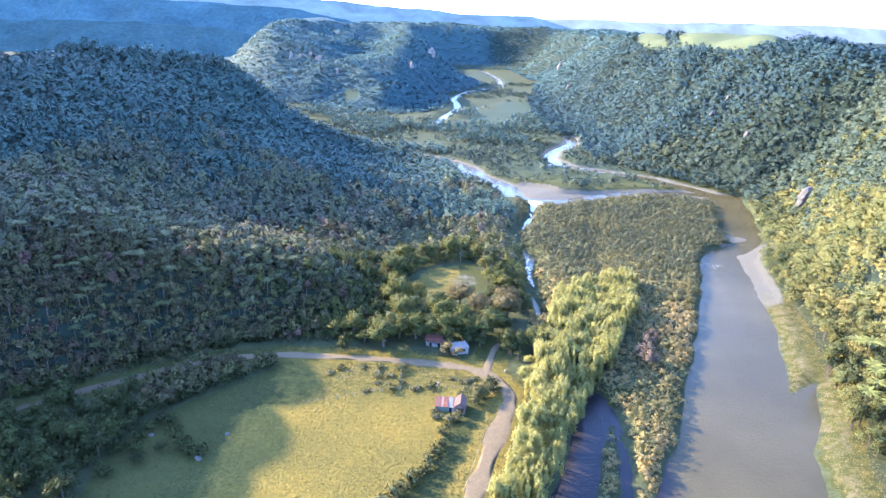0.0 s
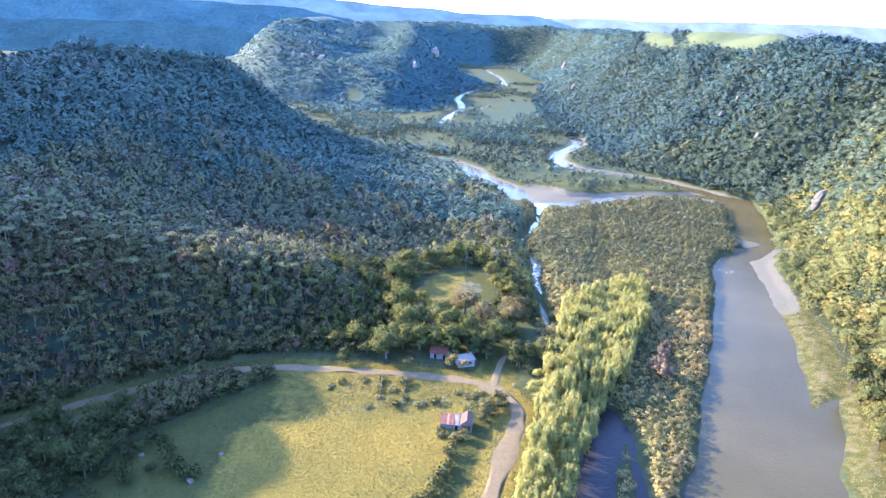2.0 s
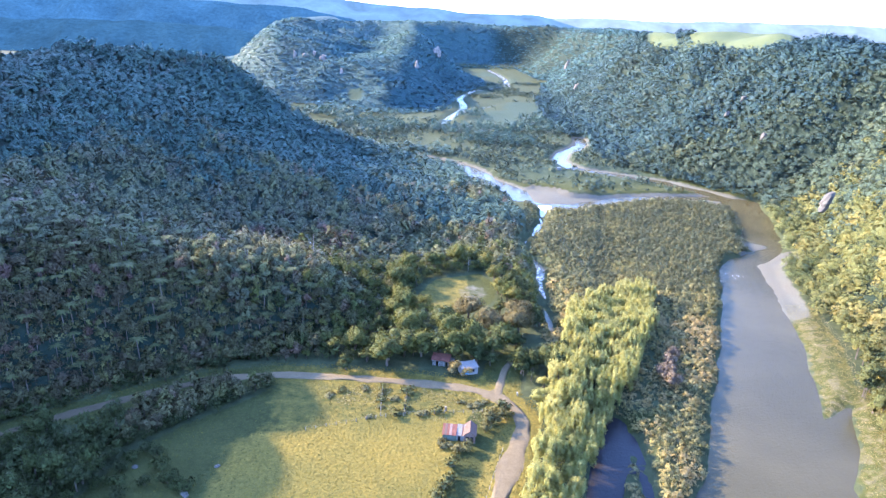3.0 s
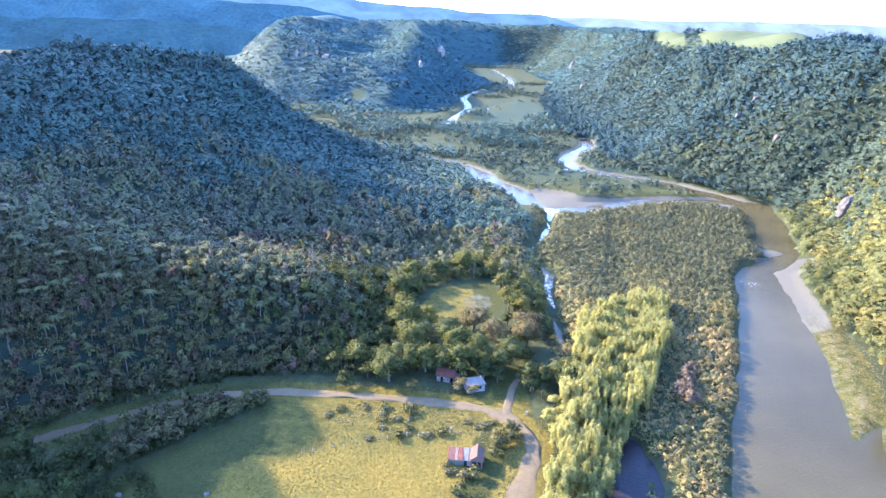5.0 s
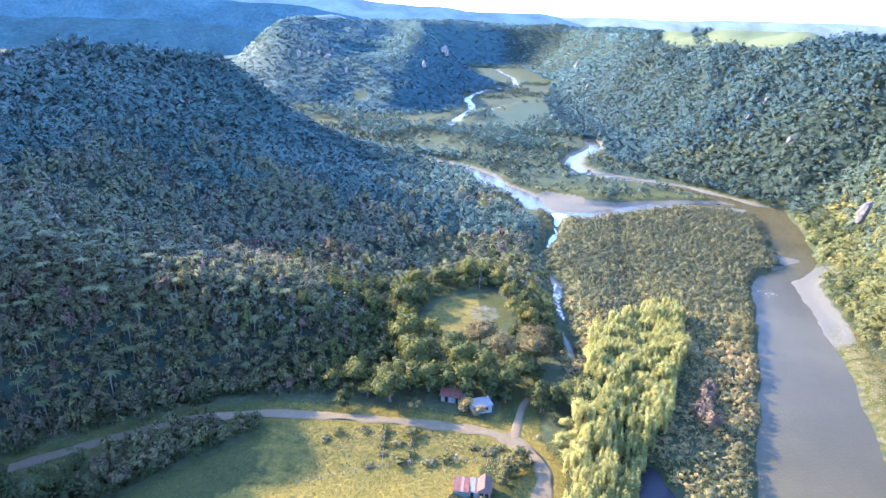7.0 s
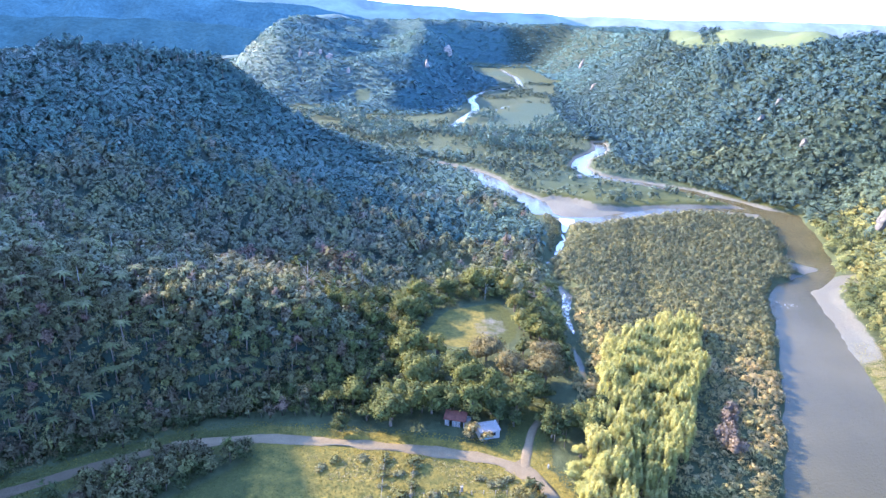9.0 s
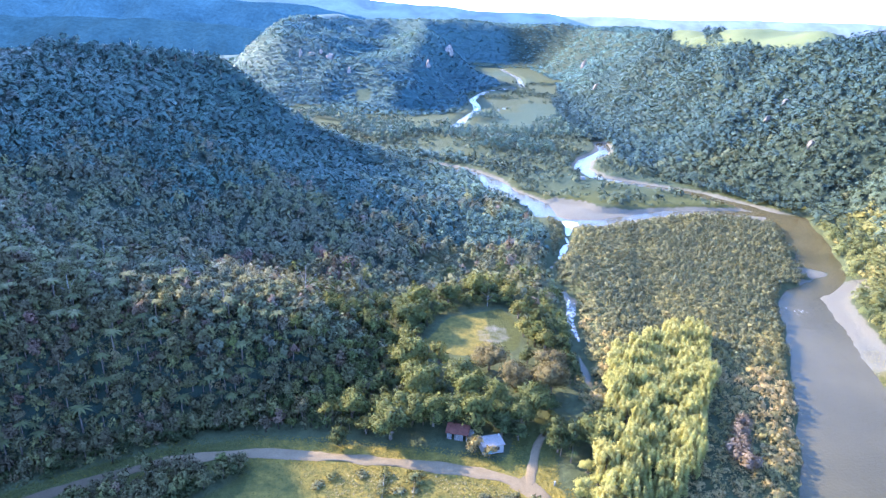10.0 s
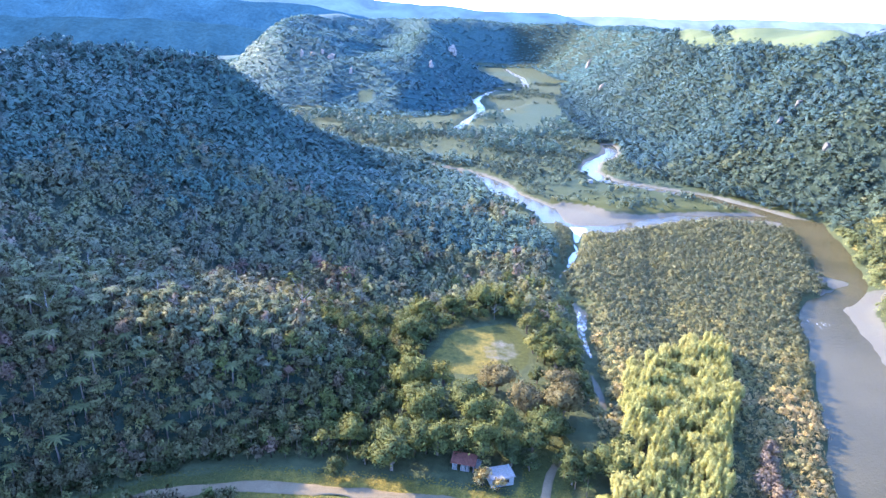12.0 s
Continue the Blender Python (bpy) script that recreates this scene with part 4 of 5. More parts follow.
# ---------- things ----------
def part(name, mesh, parent, label="", m=None):
    """A mesh linked as one part under a thing or a part."""
    ob = new(name, mesh)
    ob.parent = parent
    if m is not None:
        ob.matrix_basis = m
    return tagged(ob, label)


def thing(name, m, label, category, group=""):
    root = new(name)
    root.empty_display_size = 0.3
    root.matrix_basis = m
    return tagged(root, label, category, group)


def box_bm(sx, sy, sz, at=(0, 0, 0), bevel=0.03):
    """A box resting on z=0 at the place, edges eased."""
    bm = bmesh.new()
    bmesh.ops.create_cube(bm, size=1)
    bmesh.ops.scale(bm, vec=(sx, sy, sz), verts=bm.verts)
    bmesh.ops.translate(bm, vec=(at[0], at[1], at[2] + sz / 2), verts=bm.verts)
    if bevel:
        bmesh.ops.bevel(bm, geom=bm.edges[:], offset=min(bevel, sx / 4, sy / 4, sz / 4), segments=1, affect="EDGES")
    return bm


def solid(name, bm, mat):
    me = bpy.data.meshes.new(name)
    bm.to_mesh(me)
    bm.free()
    me.materials.append(mat)
    return me


def slab(name, corners, thick, mat, ribs=0):
    """A flat sheet with thickness over four corners; ribs: corrugations across it."""
    a, b, c, d = (Vector(p) for p in corners)
    nrm = (b - a).cross(d - a).normalized()
    bm = bmesh.new()
    n = max(1, ribs * 2)
    low, high = [], []
    for i in range(n + 1):
        f = i / n
        off = nrm * (0.035 if ribs and i % 2 else 0)
        for e0, e1 in ((a, b), (d, c)):
            p = e0.lerp(e1, f) + off
            low.append(bm.verts.new(p - nrm * thick))
            high.append(bm.verts.new(p))
    for i in range(n):
        k = 2 * i
        bm.faces.new((high[k], high[k + 2], high[k + 3], high[k + 1]))
        bm.faces.new((low[k], low[k + 1], low[k + 3], low[k + 2]))
        bm.faces.new((high[k], low[k], low[k + 2], high[k + 2]))
        bm.faces.new((high[k + 1], high[k + 3], low[k + 3], low[k + 1]))
    bm.faces.new((high[0], high[1], low[1], low[0]))
    bm.faces.new((high[-2], low[-2], low[-1], high[-1]))
    bmesh.ops.recalc_face_normals(bm, faces=bm.faces)
    return solid(name, bm, mat)


def ground_z(x, y):
    return float(height(np.array([x]), np.array([y]))[0])


def place(x, y, turn=0, s=1.0, sz=None, lift=0.0):
    return pose(x, y, ground_z(x, y) + lift, 0, 0, turn) @ Matrix.Diagonal((s, s, sz or s, 1))


def plant_kit(name, crown, trunk, leaf_mat, tint, label, category, group, trunk_name="trunk", crown_name="crown", centres=None):
    """A plant with its crown and trunk as parts; returns its root."""
    root = thing(name, Matrix.Identity(4), label, category, group)
    cv, cf = crown[:2]
    part(crown_name, mesh_from(crown_name, cv, cf, [leaf_mat], tint=np.full(len(cv), tint), smooth_shade=True, normals=soft_normals(cv, centres) if centres else None), root)
    if trunk is not None:
        part(trunk_name, mesh_from(trunk_name, trunk[0], trunk[1], [M_BARK]), root)
    return root


def plant_out(kits, places, seed, scale=(0.85, 1.15), pick=None, tall=None):
    """The first place of each kit takes the kit itself; the rest are copies."""
    rng = np.random.default_rng(seed)
    used = set()
    for i, (x, y) in enumerate(places):
        k = int(rng.integers(0, len(kits))) if pick is None else pick[i]
        s = rng.uniform(*scale)
        m = place(x, y, rng.uniform(0, 360), s, s * rng.uniform(0.9, 1.12) * (1 if tall is None else tall[i]))
        if k in used:
            copy_thing(kits[k], m)
        else:
            kits[k].matrix_basis = m
            used.add(k)
    for k, kit in enumerate(kits):
        if k not in used:
            for o in (*kit.children_recursive, kit):
                bpy.data.objects.remove(o)


def limbs(rng, h, r, sides=6, arms=4):
    """A tapered trunk with a few rising limbs."""
    pieces = [(*trunk_piece(rng, h, r, 0.03, sides), 0)]
    for k in range(arms):
        a, z = 2 * math.pi * (k + rng.uniform(0, 0.6)) / arms, h * rng.uniform(0.35, 0.6)
        v, f = trunk_piece(rng, h * 0.55, r * 0.5, 0.02, 5)
        tilt = Matrix.Rotation(a, 3, "Z") @ Matrix.Rotation(radians(42), 3, "Y")
        pieces.append((v @ np.array(tilt).T + [0, 0, z], f, 0))
    v, f, _ = stack(pieces)
    return v, f


# willows along the road
def willow_kit(k):
    crown, trunk, centres = plume_tree(300 + k, 3.2, 8.4, 22, 960, 0.27)
    return plant_kit("willow_tree", crown, trunk, M_WILLOW, [0.3, 0.5, 0.65, 0.8, 0.45, 0.95][k], "feathery yellow-green willow in the row beside the road", "tree", "row of willows", centres=centres)


wrow = []
rngw = np.random.default_rng(12)
for yy in np.arange(100, 247, 3.9):
    lo = np.interp(yy, [100, 116, 142, 150, 163, 183, 194, 210, 226, 236, 248], [19.5, 24.5, 33.5, 36.5, 40, 46, 51, 55.5, 60.5, 76, 87])
    hi = np.interp(yy, [100, 116, 133, 167, 174, 194, 211, 227, 236, 248], [25.5, 30, 38, 55, 61, 71.5, 80, 86, 89, 90])
    n = max(2, int((hi - lo) / 4.0) + 1)
    for f in np.linspace(0, 1, n):
        wx_, wy_ = lo + (hi - lo) * f + rngw.normal(0, 0.9), yy + rngw.normal(0, 1.3)
        wrow.append((wx_, wy_))
plant_out([willow_kit(k) for k in range(6)], wrow, 13, (0.86, 1.1), tall=[float(np.interp(p[1], [100, 160, 246], [1.02, 0.98, 0.85])) for p in wrow])


# broad trees round the houses and the clearing
def broad_kit(k, r, h, lobes, leaves, leaf, mat, tint, label, group):
    rng = np.random.default_rng(400 + k)
    pieces, centres = crown_pieces(rng, r, h * 0.12, h, lobes, leaves, leaf, 2)
    v, f, _ = stack(pieces)
    return plant_kit("broadleaf_tree", (v, f), limbs(rng, h * 0.6, 0.045 * h), mat, tint, label, "tree", group, centres=centres)


kits = [broad_kit(0, 4.4, 9.0, 9, 900, 0.32, M_GROVE, 0.4, "rounded green broadleaf tree beside the houses", "trees round the houses"),
        broad_kit(1, 4.0, 8.2, 7, 720, 0.30, M_GROVE, 0.62, "light green broadleaf tree beside the houses", "trees round the houses"),
        broad_kit(2, 5.4, 9.5, 13, 1500, 0.36, M_GROVE, 0.96, "large olive-brown rounded tree behind the houses", "trees round the houses"),
        broad_kit(3, 3.2, 6.4, 6, 560, 0.30, M_GROVE, 0.2, "small dark green tree by the gravel track", "trees round the houses"),
        broad_kit(4, 2.9, 6.8, 6, 520, 0.27, M_GROVE, 0.85, "sunlit yellow-green tree beside the clearing", "trees round the houses"),
        broad_kit(5, 2.4, 4.6, 5, 480, 0.24, M_WILLOW, 0.2, "pale green young tree at the road bend", "trees at the road bend")]
broad_places = [(9.5, 189.6, 0), (4.2, 189.5, 1), (14.6, 188.2, 1), (20.8, 186.0, 3), (24.6, 184.6, 3), (20, 195, 1), (27, 206, 2), (20.5, 217.5, 2), (29.5, 195, 0), (36, 205, 2), (38, 216, 2), (38.5, 229, 4), (33.5, 252, 4),
                (39.5, 247, 3), (31, 264, 4), (32, 221.5, 3), (-6, 184, 0), (-12, 186, 3), (-1, 190, 0), (0.5, 198, 1), (11, 205, 0), (15.5, 208, 3),
                (19.5, 190, 0), (26, 190, 0), (39.5, 186, 3), (43, 182, 0), (34.2, 185.8, 3), (36.4, 181.6, 3), (33.2, 180.2, 3), (34, 196, 3), (-16, 192, 1), (6, 200, 3), (13.5, 198, 1), (-18, 181.5, 3),
                (33.5, 239, 4), (1, 206, 0), (-2, 216, 1), (6, 218, 4), (41, 238, 3), (37, 258, 3), (27, 268, 3), (20, 268, 1), (10, 262, 0), (0, 256, 1), (-3, 243, 0), (-4, 230, 4),
                (36.5, 160, 5), (38.5, 164, 5), (40, 168.5, 5), (43, 172, 5), (36, 167, 5), (38.5, 172.5, 5), (35, 163.5, 5), (42.5, 165, 5), (45, 177, 3), (44, 184, 4), (47, 190, 3)]
plant_out(kits, [p[:2] for p in broad_places], 401, (0.85, 1.15), pick=[p[2] for p in broad_places])


# shrubs of the field's edges and yard
def shrub_kit(k, r, h, leaves, mat, tint, label, group):
    rng = np.random.default_rng(500 + k)
    pieces, centres = crown_pieces(rng, r, 0.05, h, 4, leaves, 0.2, 1, flat=0.9)
    v, f, _ = stack(pieces)
    return plant_kit("shrub", (v, f), limbs(rng, h * 0.5, 0.07, 5, 3), mat, tint, label, "shrub", group, "stem", "foliage", centres)


hedge = [shrub_kit(0, 1.4, 1.6, 260, M_BUSH, 0.75, "rounded green shrub along the field's edge", "shrubs along the field"),
         shrub_kit(1, 1.0, 1.5, 200, M_RIGHT, 0.8, "yellow-green shrub in long grass by the field", "shrubs along the field"),
         shrub_kit(2, 1.7, 2.6, 320, M_BUSH, 0.82, "bright green bush beside the cottage", "shrubs along the field"),
         shrub_kit(3, 1.3, 0.75, 240, M_SCRUB, 0.3, "grey-brown weedy shrub in the rough grass", "shrubs along the field")]
hedge_places = [(26, 157.5, 0), (24.2, 156.6, 2), (22.6, 155.6, 2), (20.8, 154.3, 2), (19.8, 151.5, 2), (23, 160.5, 3), (25.4, 160.8, 0), (21, 164.5, 3), (18.5, 163.6, 3), (14.5, 164.5, 3),
                (16.5, 163.2, 3), (10.6, 145.6, 3), (8.8, 147.4, 3), (12.5, 144.3, 3), (14.9, 144.2, 2), (10.9, 138.3, 0), (8.9, 131, 0), (10.2, 134, 1), (7.2, 127.8, 0), (6.1, 125.2, 0),
                (4.2, 122, 0), (2.3, 119.3, 0), (0.2, 116.9, 0), (-1.4, 114.6, 0), (9.8, 132.6, 1), (-3, 112, 0), (-5, 109, 1), (5, 123.5, 1), (3.2, 120.6, 1), (-6.6, 171, 0), (-6.8, 168, 3),
                (-6.7, 165, 0), (-6.9, 161.5, 3), (0.1, 169, 0), (-0.2, 166, 3), (-0.4, 162, 0), (-0.6, 159.3, 3), (-3.4, 166, 3), (-12, 171, 3), (-18, 170, 0), (-21, 167.5, 3), (9.0, 145.4, 3), (-9.5, 157.2, 3), (-3, 158.4, 0), (4, 159.2, 3), (8, 160, 0)]
plant_out(hedge, [p[:2] for p in hedge_places], 501, (0.8, 1.35), pick=[p[2] for p in hedge_places], tall=[0.55 if p[1] > 156 and p[0] < 22 else 1 for p in hedge_places])

shade = [shrub_kit(6, 2.3, 2.6, 360, M_GROVE, 0.12, "dark green rounded bush in the shaded corner", "bushes in the shaded corner"),
         shrub_kit(7, 1.7, 1.8, 280, M_GROVE, 0.3, "low green bush in the shaded corner", "bushes in the shaded corner")]
shade_places = [(-57, 141.5, 0), (-60, 143, 0), (-62, 140, 1), (-66.5, 147.8, 1), (-70, 149, 0), (-74, 149.5, 1), (-80, 144.5, 1), (-80.7, 139, 0), (-75, 136, 0), (-69.4, 134.5, 1), (-61.6, 131.3, 1), (-56, 131.5, 0),
                (-51.6, 132.3, 1), (-47.4, 129.6, 1), (-90, 143, 0), (-79.5, 131, 0), (-84, 128, 0), (-70, 127, 1), (-74, 124, 0), (-80, 119.5, 0), (-49.5, 131, 1), (-86, 136, 0), (-72, 118, 0), (-66, 123, 1), (-63, 136, 0), (-67, 140, 0), (-71, 143, 0), (-75, 146, 0), (-66, 131, 1), (-60, 127, 0), (-72, 130, 0), (-84, 147, 0), (-54, 136.5, 1), (-76, 140, 1)]
plant_out(shade, [p[:2] for p in shade_places], 502, (0.8, 1.3), pick=[p[2] for p in shade_places])

pink = [shrub_kit(9, 2.0, 3.2, 420, M_PINK, 0.5, "bare pinkish-brown shrub among riverside scrub", "bare shrubs by the river")]
plant_out(pink, [(84, 193.5), (79, 184), (77, 176), (80.5, 188.5), (76, 180)], 503, (0.9, 1.35))


# tree ferns on the near slope and palms over the river
def rosette_kit(name, k, h, length, count, mat, label, category, group, droop=0.55, width=0.32):
    rng = np.random.default_rng(600 + k)
    v, f = frond_rosette(rng, h, length, count, droop, width, 4)
    return plant_kit(name, (v, f), trunk_piece(rng, h, 0.17, 0.03, 6), mat, rng.uniform(0.2, 0.9), label, category, group, crown_name="fronds")


ferns = [rosette_kit("tree_fern", k, 2.9 + k * 0.4, 2.1, 12, M_FERN, "pale green tree fern standing above the dark bush", "tree fern", "tree ferns on the slope", 0.45, 0.2) for k in range(4)]
plant_out(ferns, [tuple(p) for p in fern_places], 601, (0.85, 1.25))
palms = [rosette_kit("palm_tree", 10 + k, 8.5, 3.0, 15, M_PALM, "sunlit yellow-green palm on the bank over the river", "palm", "palms over the river", 0.3, 0.22) for k in range(3)]
plant_out(palms, [(123, 144), (126, 139), (130, 150), (136, 160), (124, 134), (134, 146), (129, 131), (140, 168), (133, 155), (138, 150), (127, 125), (142, 176)], 602, (0.9, 1.3))

bend_palms = [rosette_kit("palm_tree", 20 + k, 2.2 + 0.6 * k, 1.8, 18, M_GROVE, "low arching green palm beside the road bend", "palm", "palms at the road bend", 0.45, 0.2) for k in range(3)]
plant_out(bend_palms, [(31.6, 186.2), (34.2, 183.4), (31.8, 182.4), (36.6, 185.4), (33.6, 178.8), (35.6, 176.4), (36.8, 180.2)], 603, (0.9, 1.2))


# ---------- houses ----------
M_RUST = plain_wall("rusty_red_iron", (0.15, 0.062, 0.043), 0.5, 1.2)
M_PALEIRON = plain_wall("pale_corrugated_iron", (0.19, 0.178, 0.160), 0.4, 1.5)
M_BROWNIRON = plain_wall("brown_rusted_iron", (0.12, 0.078, 0.062), 0.35, 1.5)
M_PINKBOARD = plain_wall("faded_pinkish_boards", (0.19, 0.135, 0.11), 0.35, 2)
M_GREENBOARD = plain_wall("faded_green_boards", (0.13, 0.16, 0.125), 0.25, 2)
M_WHITE = plain_wall("chalky_white_paint", (0.25, 0.255, 0.25), 0.15, 1.5)
M_BLUE = plain_wall("faded_blue_sheet", (0.16, 0.38, 0.50), 0.15, 1.5)
# near-black panels of this stand for the shade inside doorways and windows
M_DARK = plain_wall("opening_shade", (0.02, 0.02, 0.02), 0.2, 2)
M_GREYWOOD = plain_wall("weathered_grey_timber", (0.24, 0.22, 0.19), 0.25, 6)
M_ROCK = plain_wall("pale_cliff_rock", (0.125, 0.115, 0.100), 0.7, 0.7)


def cottage():
    """Old cottage in three joined parts: low rust-roofed wing, pale middle, gabled brown room."""
    root = thing("cottage", place(13.2, 149.6, -8, 0.92), "tumbledown field cottage with rust-red and pale iron roofs", "house")
    # west wing
    part("wing_wall", solid("wing_wall", box_bm(3.7, 4.2, 2.1, (-2.55, 0, -0.2)), M_GREENBOARD), root, "faded green board wing")
    for i, mat_ in enumerate((M_RUST, M_BROWNIRON, M_RUST, M_PINKBOARD, M_RUST, M_RUST)):
        x, lap = -4.6 + 0.645 * i, 0.025 * (i % 2)
        part("wing_sheet", slab("wing_sheet", [(x, -2.4, 1.9 + lap), (x + 0.66, -2.4, 1.9 + lap), (x + 0.66, 1.9, 2.6 + lap), (x, 1.9, 2.6 + lap)], 0.04, mat_, 3), root, "rust-red corrugated roof sheet")
    # middle
    part("middle_wall", solid("middle_wall", box_bm(2.0, 3.6, 1.75, (0.3, 0.05, -0.2)), M_WHITE), root, "pale board middle wall")
    part("doorway", solid("doorway", box_bm(0.75, 0.08, 1.5, (0.0, -1.77, -0.1)), M_DARK), root, "dark doorway of the middle part")
    for i in range(5):
        x, lap = -0.7 + 0.44 * i, 0.02 * (i % 2)
        part("roof_sheet", slab("roof_sheet", [(x, -1.95, 1.72 + lap), (x + 0.42, -1.95, 1.72 + lap), (x + 0.42, 1.95, 2.65 + lap), (x, 1.95, 2.65 + lap)], 0.04,
                                M_BROWNIRON if i == 3 else M_PALEIRON, 2), root, "pale corrugated roof sheet")
    part("gutter", solid("gutter", box_bm(2.1, 0.1, 0.1, (0.3, -2.0, 1.6), 0.02), M_GREYWOOD), root)
    # gabled room
    room = bmesh.new()
    pts = [(1.3, -2.3), (4.3, -2.3), (4.3, 2.3), (1.3, 2.3)]
    lo = [room.verts.new((*p, -0.2)) for p in pts]
    hi = [room.verts.new((*p, 2.4)) for p in pts]
    g0, g1 = room.verts.new((2.8, -2.3, 3.6)), room.verts.new((2.8, 2.3, 3.6))
    for i in range(4):
        j = (i + 1) % 4
        if i == 0:
            room.faces.new((lo[0], lo[1], hi[1], g0, hi[0]))
        elif i == 2:
            room.faces.new((lo[2], lo[3], hi[3], g1, hi[2]))
        else:
            room.faces.new((lo[i], lo[j], hi[j], hi[i]))
    room.faces.new((hi[0], g0, g1, hi[3]))
    room.faces.new((hi[1], hi[2], g1, g0))
    room.faces.new(lo[::-1])
    part("room_wall", solid("room_wall", room, M_PINKBOARD), root, "faded pinkish board walls")
    part("roof", slab("roof", [(1.05, -2.6, 2.27), (1.05, 2.6, 2.27), (2.8, 2.6, 3.68), (2.8, -2.6, 3.68)], 0.05, M_BROWNIRON, 9), root, "faded pinkish-brown iron roof slope")
    part("roof", slab("roof", [(2.8, -2.6, 3.68), (2.8, 2.6, 3.68), (4.55, 2.6, 2.27), (4.55, -2.6, 2.27)], 0.05, M_BROWNIRON, 9), root, "brown rusted iron roof slope")
    win = part("window", solid("window", box_bm(0.9, 0.08, 0.8, (2.2, -2.32, 1.0)), M_DARK), root, "dark window opening")
    part("frame", solid("frame", box_bm(1.05, 0.05, 0.09, (2.2, -2.37, 0.92), 0.01), M_WHITE), win)
    part("door", solid("door", box_bm(0.8, 0.08, 1.9, (3.4, -2.32, -0.1)), M_DARK), root, "dark doorway")
    part("skirt_board", solid("skirt_board", box_bm(2.9, 0.06, 0.35, (2.8, -2.36, -0.15)), M_WHITE), root, "pale skirting board")


def shed():
    root = thing("shed", place(10.0, 185.2, -14), "open-fronted shed with a rust-red roof under trees", "shed")
    part("back_wall", solid("back_wall", box_bm(4.8, 0.12, 2.1, (0, 1.3, 0)), M_GREYWOOD), root)
    for sx in (-2.35, 2.35):
        part("side_wall", solid("side_wall", box_bm(0.1, 2.7, 2.0, (sx, 0, 0)), M_GREYWOOD), root)
    for i in range(6):
        part("post", solid("post", box_bm(0.14, 0.14, 1.9, (-2.3 + i * 0.92, -1.3, 0)), M_WHITE), root, "pale painted front post")
    for i in (0, 2, 3):
        part("front_board", solid("front_board", box_bm(0.6, 0.05, 1.75, (-1.84 + i * 0.92, -1.27, 0)), M_PALEIRON), root, "pale iron sheet")
    part("roof", slab("roof", [(-2.8, -1.7, 1.95), (2.8, -1.7, 1.95), (2.8, 1.7, 2.7), (-2.8, 1.7, 2.7)], 0.05, M_RUST, 18), root, "rust-red corrugated iron roof")
    tank = thing("water_tank", place(13.2, 185.4, 0), "white water tank beside the shed", "tank")
    bm = bmesh.new()
    bmesh.ops.create_cone(bm, cap_ends=True, segments=20, radius1=0.75, radius2=0.75, depth=1.7, matrix=Matrix.Translation((0, 0, 0.85)))
    bmesh.ops.bevel(bm, geom=[e for e in bm.edges if abs(e.verts[0].co.z - e.verts[1].co.z) < 1e-4 and e.verts[0].co.z > 1], offset=0.12, segments=2, affect="EDGES")
    part("body", solid("body", bm, M_WHITE), tank)
    bm = bmesh.new()
    bmesh.ops.create_cone(bm, cap_ends=True, segments=14, radius1=0.28, radius2=0.24, depth=0.12, matrix=Matrix.Translation((0.2, 0, 1.75)))
    part("lid", solid("lid", bm, M_PALEIRON), tank)


def small_house():
    root = thing("cabin", place(17.6, 180.6, 14), "small white flat-roofed cabin with a blue end", "cabin")
    part("wall", solid("wall", box_bm(5.0, 3.4, 2.3, (0, 0, 0.15), 0.05), M_WHITE), root)
    part("roof", slab("roof", [(-2.75, -1.95, 2.46), (2.75, -1.95, 2.46), (2.75, 1.95, 2.72), (-2.75, 1.95, 2.72)], 0.08, M_PALEIRON, 18), root, "pale grey corrugated roof")
    part("blue_panel", solid("blue_panel", box_bm(1.9, 0.06, 1.6, (-1.4, -1.74, 0.3)), M_BLUE), root, "faded blue sheet")
    win = part("window", solid("window", box_bm(1.1, 0.06, 0.8, (0.9, -1.73, 1.1)), M_DARK), root, "dark window")
    part("frame", solid("frame", box_bm(1.25, 0.05, 0.08, (0.9, -1.77, 1.02), 0.01), M_PALEIRON), win)
    part("door", solid("door", box_bm(0.06, 0.8, 1.9, (2.53, 0.4, 0.2)), M_PALEIRON), root)
    for sx in (-2.2, 2.2):
        for sy in (-1.4, 1.4):
            part("pile", solid("pile", box_bm(0.18, 0.18, 0.5, (sx, sy, -0.3)), M_GREYWOOD), root)
    part("chimney", solid("chimney", box_bm(0.22, 0.22, 0.9, (2.2, 1.2, 2.5)), M_WHITE), root)


cottage()
shed()
small_house()
front = [shrub_kit(12, 1.35, 3.3, 340, M_SCRUB, 0.75, "pale grey-green shrub in front of the cabin", "shrubs by the cabin"), shrub_kit(13, 1.2, 3.8, 320, M_RIGHT, 0.7, "yellow-green small tree by the cabin", "shrubs by the cabin")]
plant_out(front, [(17.0, 177.6), (13.8, 179.6), (14.6, 183.6)], 505, (1.05, 1.25), pick=[0, 0, 1])


